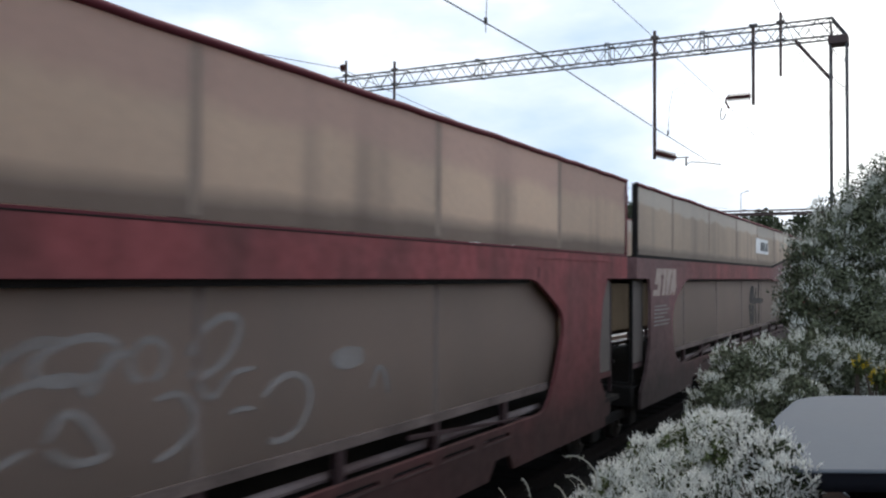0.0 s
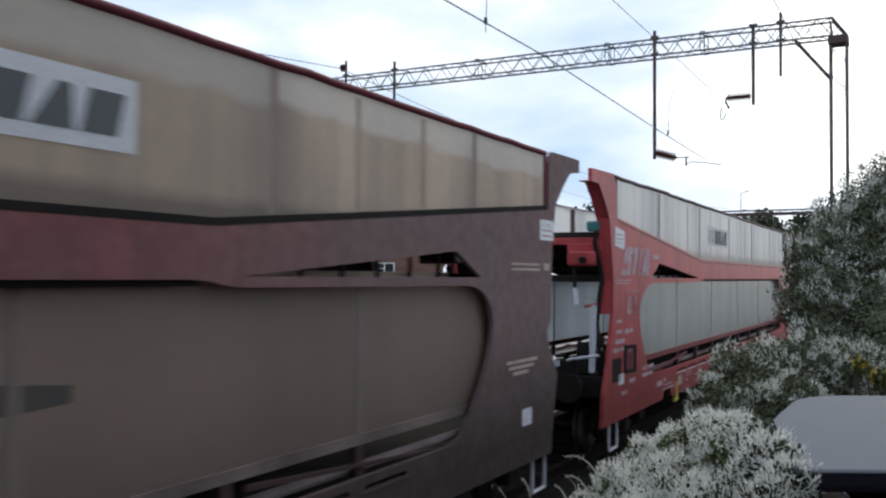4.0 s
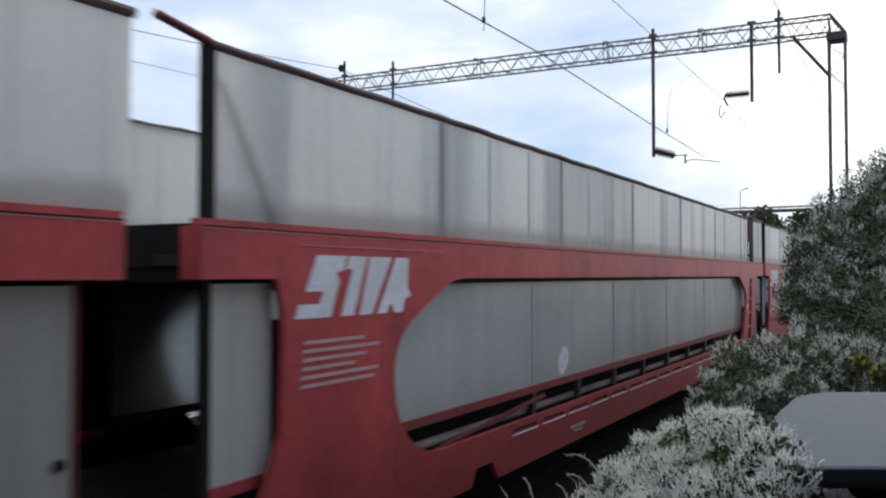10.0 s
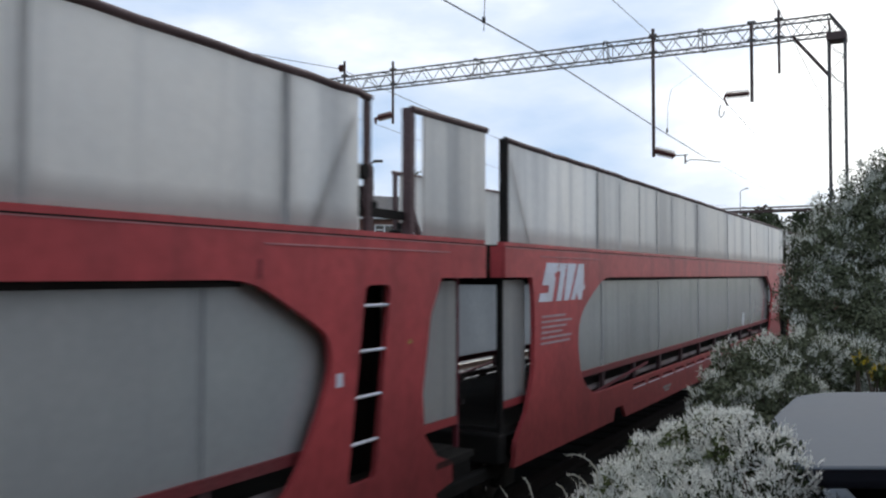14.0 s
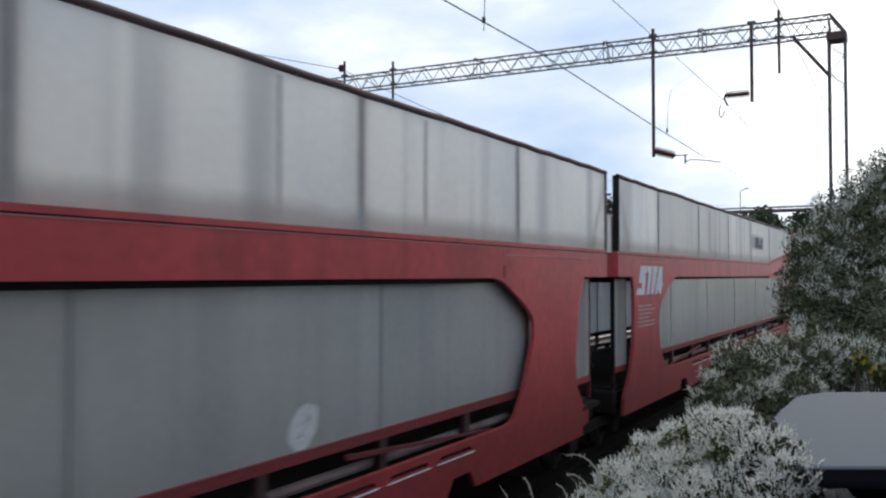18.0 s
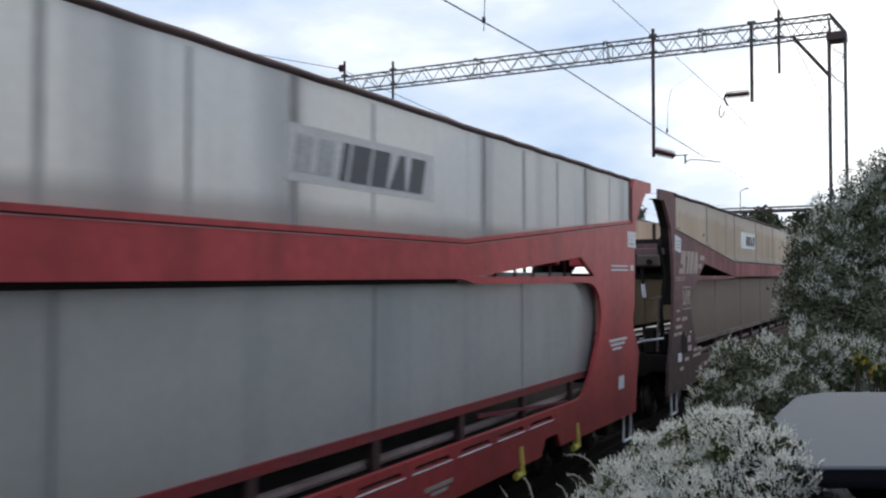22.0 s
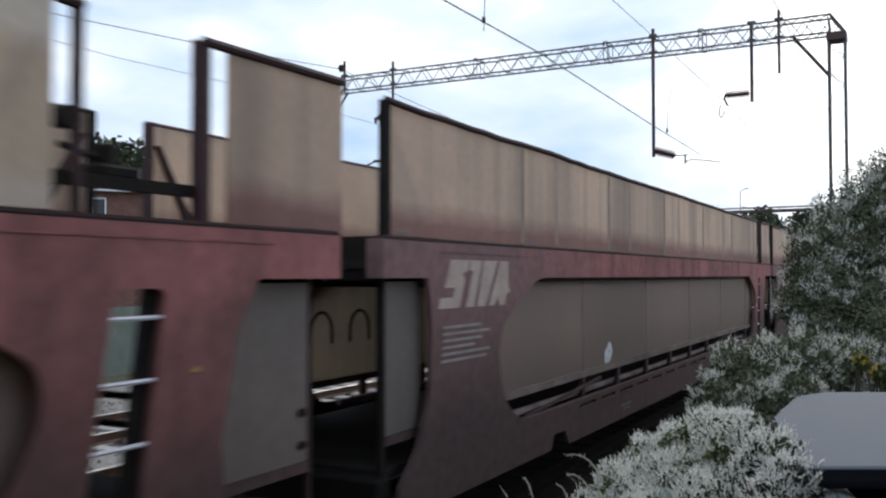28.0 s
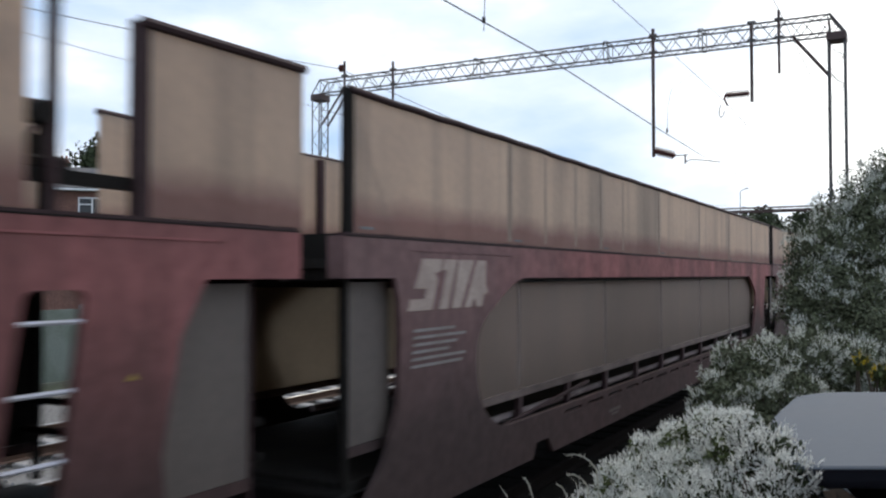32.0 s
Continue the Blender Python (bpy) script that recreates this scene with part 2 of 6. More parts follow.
M = {
    # bands with floor 0.0 put shade, along with brake dust, into the lower sides
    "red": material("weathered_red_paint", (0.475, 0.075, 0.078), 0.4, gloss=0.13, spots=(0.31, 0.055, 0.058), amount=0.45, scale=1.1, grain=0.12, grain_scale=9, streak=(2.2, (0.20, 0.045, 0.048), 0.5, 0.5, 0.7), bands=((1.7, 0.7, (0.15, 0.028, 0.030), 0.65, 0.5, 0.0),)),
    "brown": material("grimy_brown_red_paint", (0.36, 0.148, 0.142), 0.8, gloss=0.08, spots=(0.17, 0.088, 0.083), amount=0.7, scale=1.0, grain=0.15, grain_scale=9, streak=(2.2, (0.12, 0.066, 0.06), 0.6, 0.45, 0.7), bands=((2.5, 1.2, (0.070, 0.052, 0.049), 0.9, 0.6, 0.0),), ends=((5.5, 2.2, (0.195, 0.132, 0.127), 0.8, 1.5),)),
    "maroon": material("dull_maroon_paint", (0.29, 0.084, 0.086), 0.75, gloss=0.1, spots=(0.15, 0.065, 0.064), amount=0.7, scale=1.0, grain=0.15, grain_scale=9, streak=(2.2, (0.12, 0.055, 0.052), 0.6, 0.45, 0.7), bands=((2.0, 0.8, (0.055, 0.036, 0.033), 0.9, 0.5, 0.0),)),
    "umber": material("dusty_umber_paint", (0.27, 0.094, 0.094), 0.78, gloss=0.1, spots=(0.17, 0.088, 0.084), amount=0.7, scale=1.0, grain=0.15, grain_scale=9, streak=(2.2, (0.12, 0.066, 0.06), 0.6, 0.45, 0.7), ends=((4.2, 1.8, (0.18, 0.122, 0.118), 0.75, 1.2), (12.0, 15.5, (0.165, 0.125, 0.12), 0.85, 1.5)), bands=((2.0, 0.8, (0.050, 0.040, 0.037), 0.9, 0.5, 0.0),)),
    "panel_umber": material("translucent_streaked_tan_side_panel", (0.68, 0.57, 0.46), 0.6, spots=(0.56, 0.47, 0.385), amount=0.6, scale=0.8, grain=0.04, grain_scale=14, streak=(1.0, (0.36, 0.30, 0.255), 0.8, 0.52, 0.68), fine=(4.5, (0.48, 0.41, 0.345), 0.5, 0.52, 0.7), vary=0.1, bump=0.05, bump_scale=2.5, through_light=0.58, bands=((3.60, 3.66, (0.76, 0.72, 0.66), 0.7, 0.25, 2.6), (3.02, 2.92, (0.24, 0.19, 0.165), 0.6, 0.12, 2.6))),
    "panel_red": material("translucent_grey_side_panel", (0.95, 0.92, 0.87), 0.26, gloss=0.6, spots=(0.81, 0.81, 0.80), amount=0.5, scale=0.6, grain=0.025, grain_scale=14, streak=(1.5, (0.52, 0.515, 0.51), 0.6, 0.54, 0.72), fine=(3.6, (0.56, 0.56, 0.56), 0.28, 0.56, 0.70), vary=0.1, bump=0.05, bump_scale=2.5, through_light=0.75, bands=((3.05, 2.93, (0.48, 0.44, 0.41), 0.5, 0.14, 2.6),)),
    # darker copy of the upper panel; shade and grime are both in its colour
    "low_red": material("shaded_grimy_grey_side_panel", (0.53, 0.54, 0.515), 0.2, gloss=0.9, coat=0.9, spots=(0.41, 0.42, 0.405), amount=0.6, scale=0.7, grain=0.04, grain_scale=14, streak=(1.2, (0.34, 0.355, 0.355), 0.6, 0.52, 0.74), fine=(3.4, (0.36, 0.375, 0.375), 0.4, 0.56, 0.72), vary=0.05, bump=0.04, bump_scale=2.5, through_light=0.12, bands=((1.9, 1.1, (0.315, 0.32, 0.325), 0.6, 0.3, 0.0),)),
    "panel_brown": material("translucent_tan_side_panel", (0.77, 0.62, 0.49), 0.6, spots=(0.62, 0.495, 0.40), amount=0.6, scale=0.9, grain=0.05, grain_scale=14, streak=(1.1, (0.36, 0.285, 0.23), 0.7, 0.52, 0.74), fine=(4.5, (0.48, 0.385, 0.31), 0.45, 0.53, 0.7), vary=0.10, bump=0.05, bump_scale=2.5, through_light=0.55, bands=((3.16, 2.95, (0.34, 0.155, 0.145), 0.75, 0.2, 2.6),)),
    "panel_maroon": material("translucent_pale_tan_side_panel", (0.78, 0.635, 0.505), 0.6, spots=(0.66, 0.535, 0.43), amount=0.5, scale=0.7, grain=0.04, grain_scale=14, streak=(1.3, (0.38, 0.30, 0.25), 0.7, 0.54, 0.72), vary=0.08, bump=0.05, bump_scale=2.5, through_light=0.58, bands=((3.46, 3.60, (0.66, 0.49, 0.42), 0.75, 0.3, 2.6), (3.08, 2.93, (0.20, 0.15, 0.13), 0.7, 0.12, 2.6))),
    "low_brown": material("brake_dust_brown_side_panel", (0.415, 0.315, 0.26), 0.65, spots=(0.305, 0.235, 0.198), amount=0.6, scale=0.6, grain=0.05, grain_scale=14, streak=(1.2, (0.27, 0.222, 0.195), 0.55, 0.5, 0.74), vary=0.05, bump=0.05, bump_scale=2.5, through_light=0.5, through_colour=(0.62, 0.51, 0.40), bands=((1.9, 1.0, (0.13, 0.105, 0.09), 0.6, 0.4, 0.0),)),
    "panel_chalky": material("chalk_stained_tan_side_panel", (0.76, 0.645, 0.515), 0.6, spots=(0.66, 0.54, 0.41), amount=0.6, scale=0.9, grain=0.05, grain_scale=14, streak=(1.1, (0.44, 0.37, 0.29), 0.6, 0.54, 0.74), fine=(4.5, (0.56, 0.46, 0.36), 0.35, 0.53, 0.7), vary=0.08, bump=0.05, bump_scale=2.5, through_light=0.55, bands=((3.58, 3.68, (0.83, 0.79, 0.73), 0.6, 0.3, 2.2), (3.03, 2.93, (0.74, 0.70, 0.64), 0.55, 0.2, 2.6))),
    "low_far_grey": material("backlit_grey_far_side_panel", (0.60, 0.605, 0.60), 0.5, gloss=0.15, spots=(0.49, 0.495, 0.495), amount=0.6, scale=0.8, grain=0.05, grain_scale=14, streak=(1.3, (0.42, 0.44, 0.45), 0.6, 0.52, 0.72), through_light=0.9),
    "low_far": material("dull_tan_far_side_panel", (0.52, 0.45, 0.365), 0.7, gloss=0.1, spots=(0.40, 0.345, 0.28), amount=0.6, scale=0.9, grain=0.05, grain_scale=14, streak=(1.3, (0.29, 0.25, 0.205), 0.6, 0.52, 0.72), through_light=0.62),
    "seam_grey": material("grimy_grey_seam", (0.25, 0.255, 0.255), 0.7, gloss=0.12, grain=0.15),
    "rib_red": material("dirt_line_on_grey_panel", (0.60, 0.59, 0.575), 0.6, gloss=0.2, spots=(0.74, 0.73, 0.71), amount=0.7, scale=2.2, grain=0.06, grain_scale=14, through_light=0.5),
    "rib_brown": material("dirt_line_on_tan_panel", (0.50, 0.40, 0.325), 0.7, gloss=0.1, spots=(0.60, 0.48, 0.385), amount=0.7, scale=2.2, grain=0.06, grain_scale=14, through_light=0.4),
    "low_rib_red": material("grime_beside_grey_seam", (0.36, 0.37, 0.36), 0.3, gloss=0.7, spots=(0.42, 0.43, 0.41), amount=0.6, scale=2.5, grain=0.05, through_light=0.12),
    "low_rib_brown": material("grime_beside_brown_seam", (0.31, 0.24, 0.203), 0.7, spots=(0.35, 0.27, 0.225), amount=0.6, scale=2.5, grain=0.05, through_light=0.3),
    "seam_brown": material("grimy_brown_seam", (0.14, 0.112, 0.098), 0.8, gloss=0.08, grain=0.15),
    "rail_red": material("dull_maroon_rail", (0.135, 0.028, 0.037), 0.7, gloss=0.2, grain=0.2),
    "rail_worn": material("worn_red_rail", (0.20, 0.036, 0.040), 0.6, gloss=0.15, grain=0.2, spots=(0.13, 0.05, 0.05), amount=0.6, scale=2.0),
    "rail_soot": material("sooty_tan_rail", (0.20, 0.155, 0.138), 0.75, gloss=0.1, grain=0.2, spots=(0.08, 0.062, 0.056), amount=0.7, scale=1.6),
    "pipe_dust": material("dusty_grey_pipe", (0.27, 0.222, 0.212), 0.75, gloss=0.12, spots=(0.12, 0.075, 0.07), amount=0.75, scale=1.3, grain=0.2),
    "door_brown": material("sooty_brown_door_panel", (0.24, 0.198, 0.173), 0.7, spots=(0.18, 0.148, 0.13), amount=0.6, scale=1.2, grain=0.06, grain_scale=14, through_light=0.3, streak=(1.4, (0.16, 0.13, 0.115), 0.6, 0.5, 0.72)),
    "rail_grime": material("grimy_grey_brown_rail", (0.125, 0.082, 0.080), 0.7, gloss=0.25, grain=0.25, spots=(0.05, 0.03, 0.03), amount=0.6, scale=2.0),
    # worn lettering, and the painted highlight on beam edges and stiffeners
    "worn_edge": material("worn_and_lit_pale_red", (0.42, 0.17, 0.17), 0.6, spots=(0.30, 0.07, 0.08), amount=0.8, scale=1.5),
    "rail_brown": material("dark_brown_rail", (0.055, 0.032, 0.033), 0.75, gloss=0.2, grain=0.2),
    # black steel parts, and painted shade on the far side's frames and doors
    "dark": material("grimy_shade_black_steel", (0.016, 0.0145, 0.013), 0.85, gloss=0.12, spots=(0.028, 0.023, 0.02), amount=0.6, scale=2.5),
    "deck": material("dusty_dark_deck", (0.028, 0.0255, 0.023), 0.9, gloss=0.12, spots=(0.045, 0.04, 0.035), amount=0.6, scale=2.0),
    "white_worn": material("worn_pinkish_white_lettering", (0.50, 0.40, 0.43), 0.7, gloss=0.1, spots=(0.38, 0.2, 0.22), amount=0.75, scale=4),
    "faded_bar": material("faded_pinkish_lettering", (0.44, 0.31, 0.32), 0.6, spots=(0.36, 0.2, 0.21), amount=0.6, scale=5),
    "white": material("white_lettering_paint", (0.66, 0.66, 0.72), 0.55, spots=(0.5, 0.48, 0.48), amount=0.5, scale=4),
    "cream": material("faded_tan_lettering_paint", (0.45, 0.36, 0.31), 0.65, gloss=0.1, spots=(0.34, 0.26, 0.225), amount=0.6, scale=4),
    "sticker": material("pale_grey_sign_plate", (0.62, 0.63, 0.64), 0.45, spots=(0.5, 0.51, 0.52), amount=0.5, scale=3),
    "ink": material("dark_grey_sign_ink", (0.075, 0.08, 0.085), 0.6),
    "ink_faded": material("faded_grey_sign_ink", (0.36, 0.35, 0.35), 0.6, spots=(0.5, 0.5, 0.5), amount=0.7, scale=6),
    "sticker_faded": material("faded_sign_plate", (0.60, 0.58, 0.565), 0.5, spots=(0.5, 0.485, 0.475), amount=0.6, scale=3),
    "graffiti": material("chalky_spray_paint", (0.30, 0.275, 0.262), 0.9, gloss=0.1, spots=(0.24, 0.21, 0.19), amount=0.8, scale=3),
    "graffiti_dark": material("dark_spray_paint", (0.085, 0.078, 0.073), 0.9, gloss=0.05, spots=(0.11, 0.095, 0.08), amount=0.7, scale=3),
    "yellow": material("yellow_warning_paint", (0.36, 0.25, 0.05), 0.6),
    "lever": material("yellow_lever_paint", (0.62, 0.52, 0.09), 0.6, spots=(0.35, 0.28, 0.08), amount=0.6, scale=9),
    "teal": material("teal_plastic", (0.03, 0.16, 0.17), 0.5),
    "steel": material("worn_wheel_steel", (0.16, 0.15, 0.14), 0.45, 0.7, spots=(0.07, 0.05, 0.04), amount=0.7, scale=6),
    "rail_steel": material("polished_rail_steel", (0.42, 0.40, 0.38), 0.35, 0.8, spots=(0.16, 0.10, 0.07), amount=0.5, scale=5),
    "rust": material("rusty_rail_side", (0.11, 0.065, 0.045), 0.85, grain=0.3),
    "sleeper": material("weathered_concrete_sleeper", (0.30, 0.28, 0.26), 0.9, grain=0.2, vary=0.12),
    # near-black rail and sleeper copies carry the train's shade in their colour
    "rust_dark": material("shade_black_rail_side", (0.016, 0.012, 0.011), 0.9, gloss=0.05, grain=0.3),
    "sleeper_dark": material("shade_black_sleeper", (0.015, 0.013, 0.0115), 0.95, gloss=0.03, grain=0.3, vary=0.15),
    "gantry": material("galvanised_gantry_steel", (0.075, 0.078, 0.08), 0.6, 0.2, spots=(0.11, 0.08, 0.06), amount=0.6, scale=2.0, grain=0.2),
    "tube": material("brown_painted_drop_tube", (0.060, 0.034, 0.030), 0.6, grain=0.25),
    "insulator": material("brown_glazed_porcelain", (0.10, 0.026, 0.022), 0.35, grain=0.1),
    "wire": material("dark_copper_wire", (0.045, 0.04, 0.04), 0.6, 0.3),
    "leaf": material("dark_green_leaf", (0.042, 0.053, 0.026), 0.75, island=0.5, grain=0, gloss=0.15),
    "leaf_grey": material("greyish_green_leaf", (0.088, 0.098, 0.056), 0.75, island=0.55, grain=0, gloss=0.2),
    "leaf_light": material("olive_green_leaf", (0.068, 0.082, 0.032), 0.75, island=0.5, grain=0, gloss=0.15),
    "flower": material("cream_white_blossom", (0.75, 0.755, 0.71), 0.9, island=0.25, grain=0, gloss=0.08, through_light=0.3),
    "flower_dim": material("greenish_white_blossom", (0.63, 0.64, 0.58), 0.9, island=0.4, grain=0, gloss=0.08, through_light=0.3),
    "flower_yellow": material("yellow_blossom", (0.60, 0.43, 0.02), 0.8, island=0.3, grain=0, gloss=0.1),
    "bark": material("grey_brown_bark", (0.085, 0.065, 0.048), 0.9, grain=0.3, bump=0.4, bump_scale=20),
    "straw": material("dry_straw_grass", (0.46, 0.44, 0.36), 0.8, island=0.3, grain=0),
    "car": material("silver_blue_car_paint", (0.080, 0.095, 0.114), 0.8, 0.0, grain=0.03, spots=(0.09, 0.10, 0.115), amount=0.5, scale=2.0, gloss=0.2),
    "rubber": material("navy_black_window_rubber", (0.022, 0.025, 0.034), 0.6, gloss=0.15, grain=0.05),
    "glass_dark": material("dark_tinted_glass", (0.012, 0.014, 0.016), 0.06, grain=0),
    "brick": material("red_brown_brick", (0.20, 0.10, 0.075), 0.9, spots=(0.13, 0.07, 0.055), amount=0.6, scale=2, grain=0.3, grain_scale=12),
    "roof": material("dark_slate_roof", (0.075, 0.07, 0.07), 0.8, spots=(0.11, 0.095, 0.085), amount=0.6, scale=1.5, grain=0.25, grain_scale=10),
    "roof_red": material("red_clay_roof", (0.22, 0.09, 0.06), 0.85, grain=0.25, grain_scale=10),
    "frame_white": material("white_window_frame", (0.75, 0.75, 0.74), 0.5),
    "fence": material("grey_green_fence_panel", (0.20, 0.23, 0.20), 0.8, spots=(0.12, 0.15, 0.11), amount=0.6, scale=1.5, grain=0.2),
}


def ground_material():
    """Pale ballast on the track bed, weedy earth beside it, both with stains at two scales."""
    m = material("ballast_and_earth", (0.18, 0.168, 0.156), 0.95, spots=(0.12, 0.105, 0.09), amount=0.7, scale=0.7, grain=0.35, grain_scale=22, bump=0.8, bump_scale=18)
    return m


M["ground"] = ground_material()
M["earth"] = material("weedy_earth", (0.055, 0.052, 0.035), 0.95, spots=(0.035, 0.05, 0.022), amount=0.8, scale=1.2, grain=0.4, grain_scale=25, bump=0.8, bump_scale=15)
# dark ballast, blackened further for the shade under the train
M["under"] = material("dark_ballast_with_shade", (0.018, 0.016, 0.0145), 0.95, gloss=0.03, spots=(0.010, 0.009, 0.008), amount=0.7, scale=0.8, grain=0.4, grain_scale=22, bump=0.8, bump_scale=18)
M["asphalt"] = material("grey_asphalt", (0.05, 0.05, 0.05), 0.9, grain=0.3, grain_scale=60)


# ---- mesh helpers ----
def link_mesh(name, bm, mat, parent=None, label="", smooth=False):
    me = bpy.data.meshes.new(name)
    bmesh.ops.recalc_face_normals(bm, faces=bm.faces)
    bm.to_mesh(me)
    bm.free()
    if smooth:
        for p in me.polygons:
            p.use_smooth = True
    me.materials.append(mat)
    ob = new(name, me)
    if parent is not None:
        ob.parent = parent
    if label:
        ob["label"] = label
    return ob


def part(name, bm, mat, parent, label="", smooth=False):
    return link_mesh(name, bm, mat, parent, label, smooth)


def empty(name, m=None):
    ob = new(name)
    if m is not None:
        ob.matrix_basis = m
    return ob


def add_box(bm, x0, x1, y0, y1, z0, z1, bevel=0.0):
    vs = [bm.verts.new((x, y, z)) for x in (x0, x1) for y in (y0, y1) for z in (z0, z1)]
    fs = [bm.faces.new([vs[i] for i in q]) for q in ((0, 1, 3, 2), (4, 6, 7, 5), (0, 4, 5, 1), (2, 3, 7, 6), (0, 2, 6, 4), (1, 5, 7, 3))]
    if bevel:
        es = list({e for f in fs for e in f.edges})
        bmesh.ops.bevel(bm, geom=es, offset=bevel, segments=1, affect="EDGES", profile=0.5)


def box(x0, x1, y0, y1, z0, z1, bevel=0.0):
    bm = bmesh.new()
    add_box(bm, x0, x1, y0, y1, z0, z1, bevel)
    return bm


def add_tube(bm, a, b, r, seg=6, r2=None):
    a, b = Vector(a), Vector(b)
    d = b - a
    if d.length < 1e-6:
        return
    q = d.to_track_quat("Z", "Y").to_matrix()
    r2 = r if r2 is None else r2
    ring0 = [bm.verts.new(a + q @ Vector((math.cos(k * math.tau / seg) * r, math.sin(k * math.tau / seg) * r, 0))) for k in range(seg)]
    ring1 = [bm.verts.new(b + q @ Vector((math.cos(k * math.tau / seg) * r2, math.sin(k * math.tau / seg) * r2, 0))) for k in range(seg)]
    for k in range(seg):
        bm.faces.new((ring0[k], ring0[(k + 1) % seg], ring1[(k + 1) % seg], ring1[k]))
    bm.faces.new(ring0[::-1])
    bm.faces.new(ring1)


def tube(a, b, r, seg=8, r2=None):
    bm = bmesh.new()
    add_tube(bm, a, b, r, seg, r2)
    return bm


def polytube(points, r, seg=6):
    bm = bmesh.new()
    for a, b in zip(points[:-1], points[1:]):
        add_tube(bm, a, b, r, seg)
    return bm


def plate(outer, holes, x0, x1):
    """A flat plate across x with the outline and holes given as (y, z) corners."""
    bm = bmesh.new()
    caps = ([], [])
    for loop in [outer] + list(holes):
        rings = []
        for x in (x0, x1):
            rings.append([bm.verts.new((x, y, z)) for y, z in loop])
        n = len(loop)
        for k in range(n):
            bm.faces.new((rings[0][k], rings[0][(k + 1) % n], rings[1][(k + 1) % n], rings[1][k]))
        for side in (0, 1):
            for k in range(n):
                caps[side].append(bm.edges.get((rings[side][k], rings[side][(k + 1) % n])))
    for side in (0, 1):
        bmesh.ops.triangle_fill(bm, use_beauty=True, use_dissolve=False, edges=caps[side])
    return bm


def rounded(points, r, seg=4):
    """Corners of a (y, z) outline rounded by r (one radius, or one for each corner)."""
    out, n = [], len(points)
    for i, p in enumerate(points):
        rr = r[i] if isinstance(r, (list, tuple)) else r
        p, a, b = Vector(p), Vector(points[i - 1]), Vector(points[(i + 1) % n])
        if rr <= 0:
            out.append(tuple(p))
            continue
        da, db = (a - p), (b - p)
        ka, kb = min(rr, da.length * 0.45), min(rr, db.length * 0.45)
        s, e = p + da.normalized() * ka, p + db.normalized() * kb
        for k in range(seg + 1):
            u = k / seg
            q = s * (1 - u) ** 2 + p * 2 * u * (1 - u) + e * u ** 2
            out.append(tuple(q))
    return out


# ---- ground and tracks ----
def ground_height(x):
    """The track bed, the bank beside it and the parking ground above it."""
    steps = ((-600, 0.2), (-40, 0.2), (-17.5, -0.15), (-16, -0.22), (-6.9, -0.22), (-6.4, -0.175), (-3.6, -0.175), (-3.1, -0.24), (-2.4, -0.18), (-1.5, 0.45), (-1.0, 0.58), (600, 0.58))
    for (a, za), (b, zb) in zip(steps[:-1], steps[1:]):
        if a <= x <= b:
            return za + (zb - za) * (x - a) / (b - a)
    return 0.0


def build_ground():
    xs = [-600, -200, -80, -40, -25, -17.5, -16, -14, -12, -10, -8, -6.4, -3.6, -3.1, -2.75, -2.4, -2.0, -1.5, -1.0, 0, 2, 5, 10, 30, 100, 600]
    ys = [-600, -100, -30] + list(range(-10, 61, 5)) + [80, 120, 200, 400, 1500]
    bm = bmesh.new()
    grid = [[bm.verts.new((x, y, ground_height(x) + (0.03 * noise.noise((x * 0.9, y * 0.7, 0)) if -18 < x < 8 else 0))) for x in xs] for y in ys]
    for j in range(len(ys) - 1):
        for i in range(len(xs) - 1):
            f = bm.faces.new((grid[j][i], grid[j][i + 1], grid[j + 1][i + 1], grid[j + 1][i]))
            xm = (xs[i] + xs[i + 1]) / 2
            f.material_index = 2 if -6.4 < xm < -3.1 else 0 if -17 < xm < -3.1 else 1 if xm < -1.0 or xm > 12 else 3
    ob = link_mesh("ground", bm, M["ground"])
    for k in ("earth", "under", "asphalt"):
        ob.data.materials.append(M[k])
    tagged(ob, "pale stone ballast with weedy earth banks beside it", "ground", kind="structure")
    # loose ballast stones on the shoulders and between the far rails
    rng = np.random.default_rng(3)
    bm = bmesh.new()
    for k in range(4200):
        x = rng.uniform(-15.5, -6.6)
        y = rng.uniform(2, 34)
        z = ground_height(x) + 0.01
        r = rng.uniform(0.025, 0.05)
        vs = [bm.verts.new((x + r * dx * rng.uniform(0.6, 1.2), y + r * dy * rng.uniform(0.6, 1.2), z + r * dz * rng.uniform(0.6, 1.1)))
              for dx, dy, dz in ((1, 0, 0), (0, 1, 0), (-1, 0, 0), (0, -1, 0), (0, 0, 1))]
        for a in range(4):
            bm.faces.new((vs[a], vs[(a + 1) % 4], vs[4]))
    st = link_mesh("ballast_stones", bm, M["gravel"])
    tagged(st, "loose grey ballast stones lying on the track bed", "ballast", kind="stuff")


M["gravel"] = material("grey_ballast_stone", (0.155, 0.147, 0.14), 0.95, island=0.4, grain=0.1)


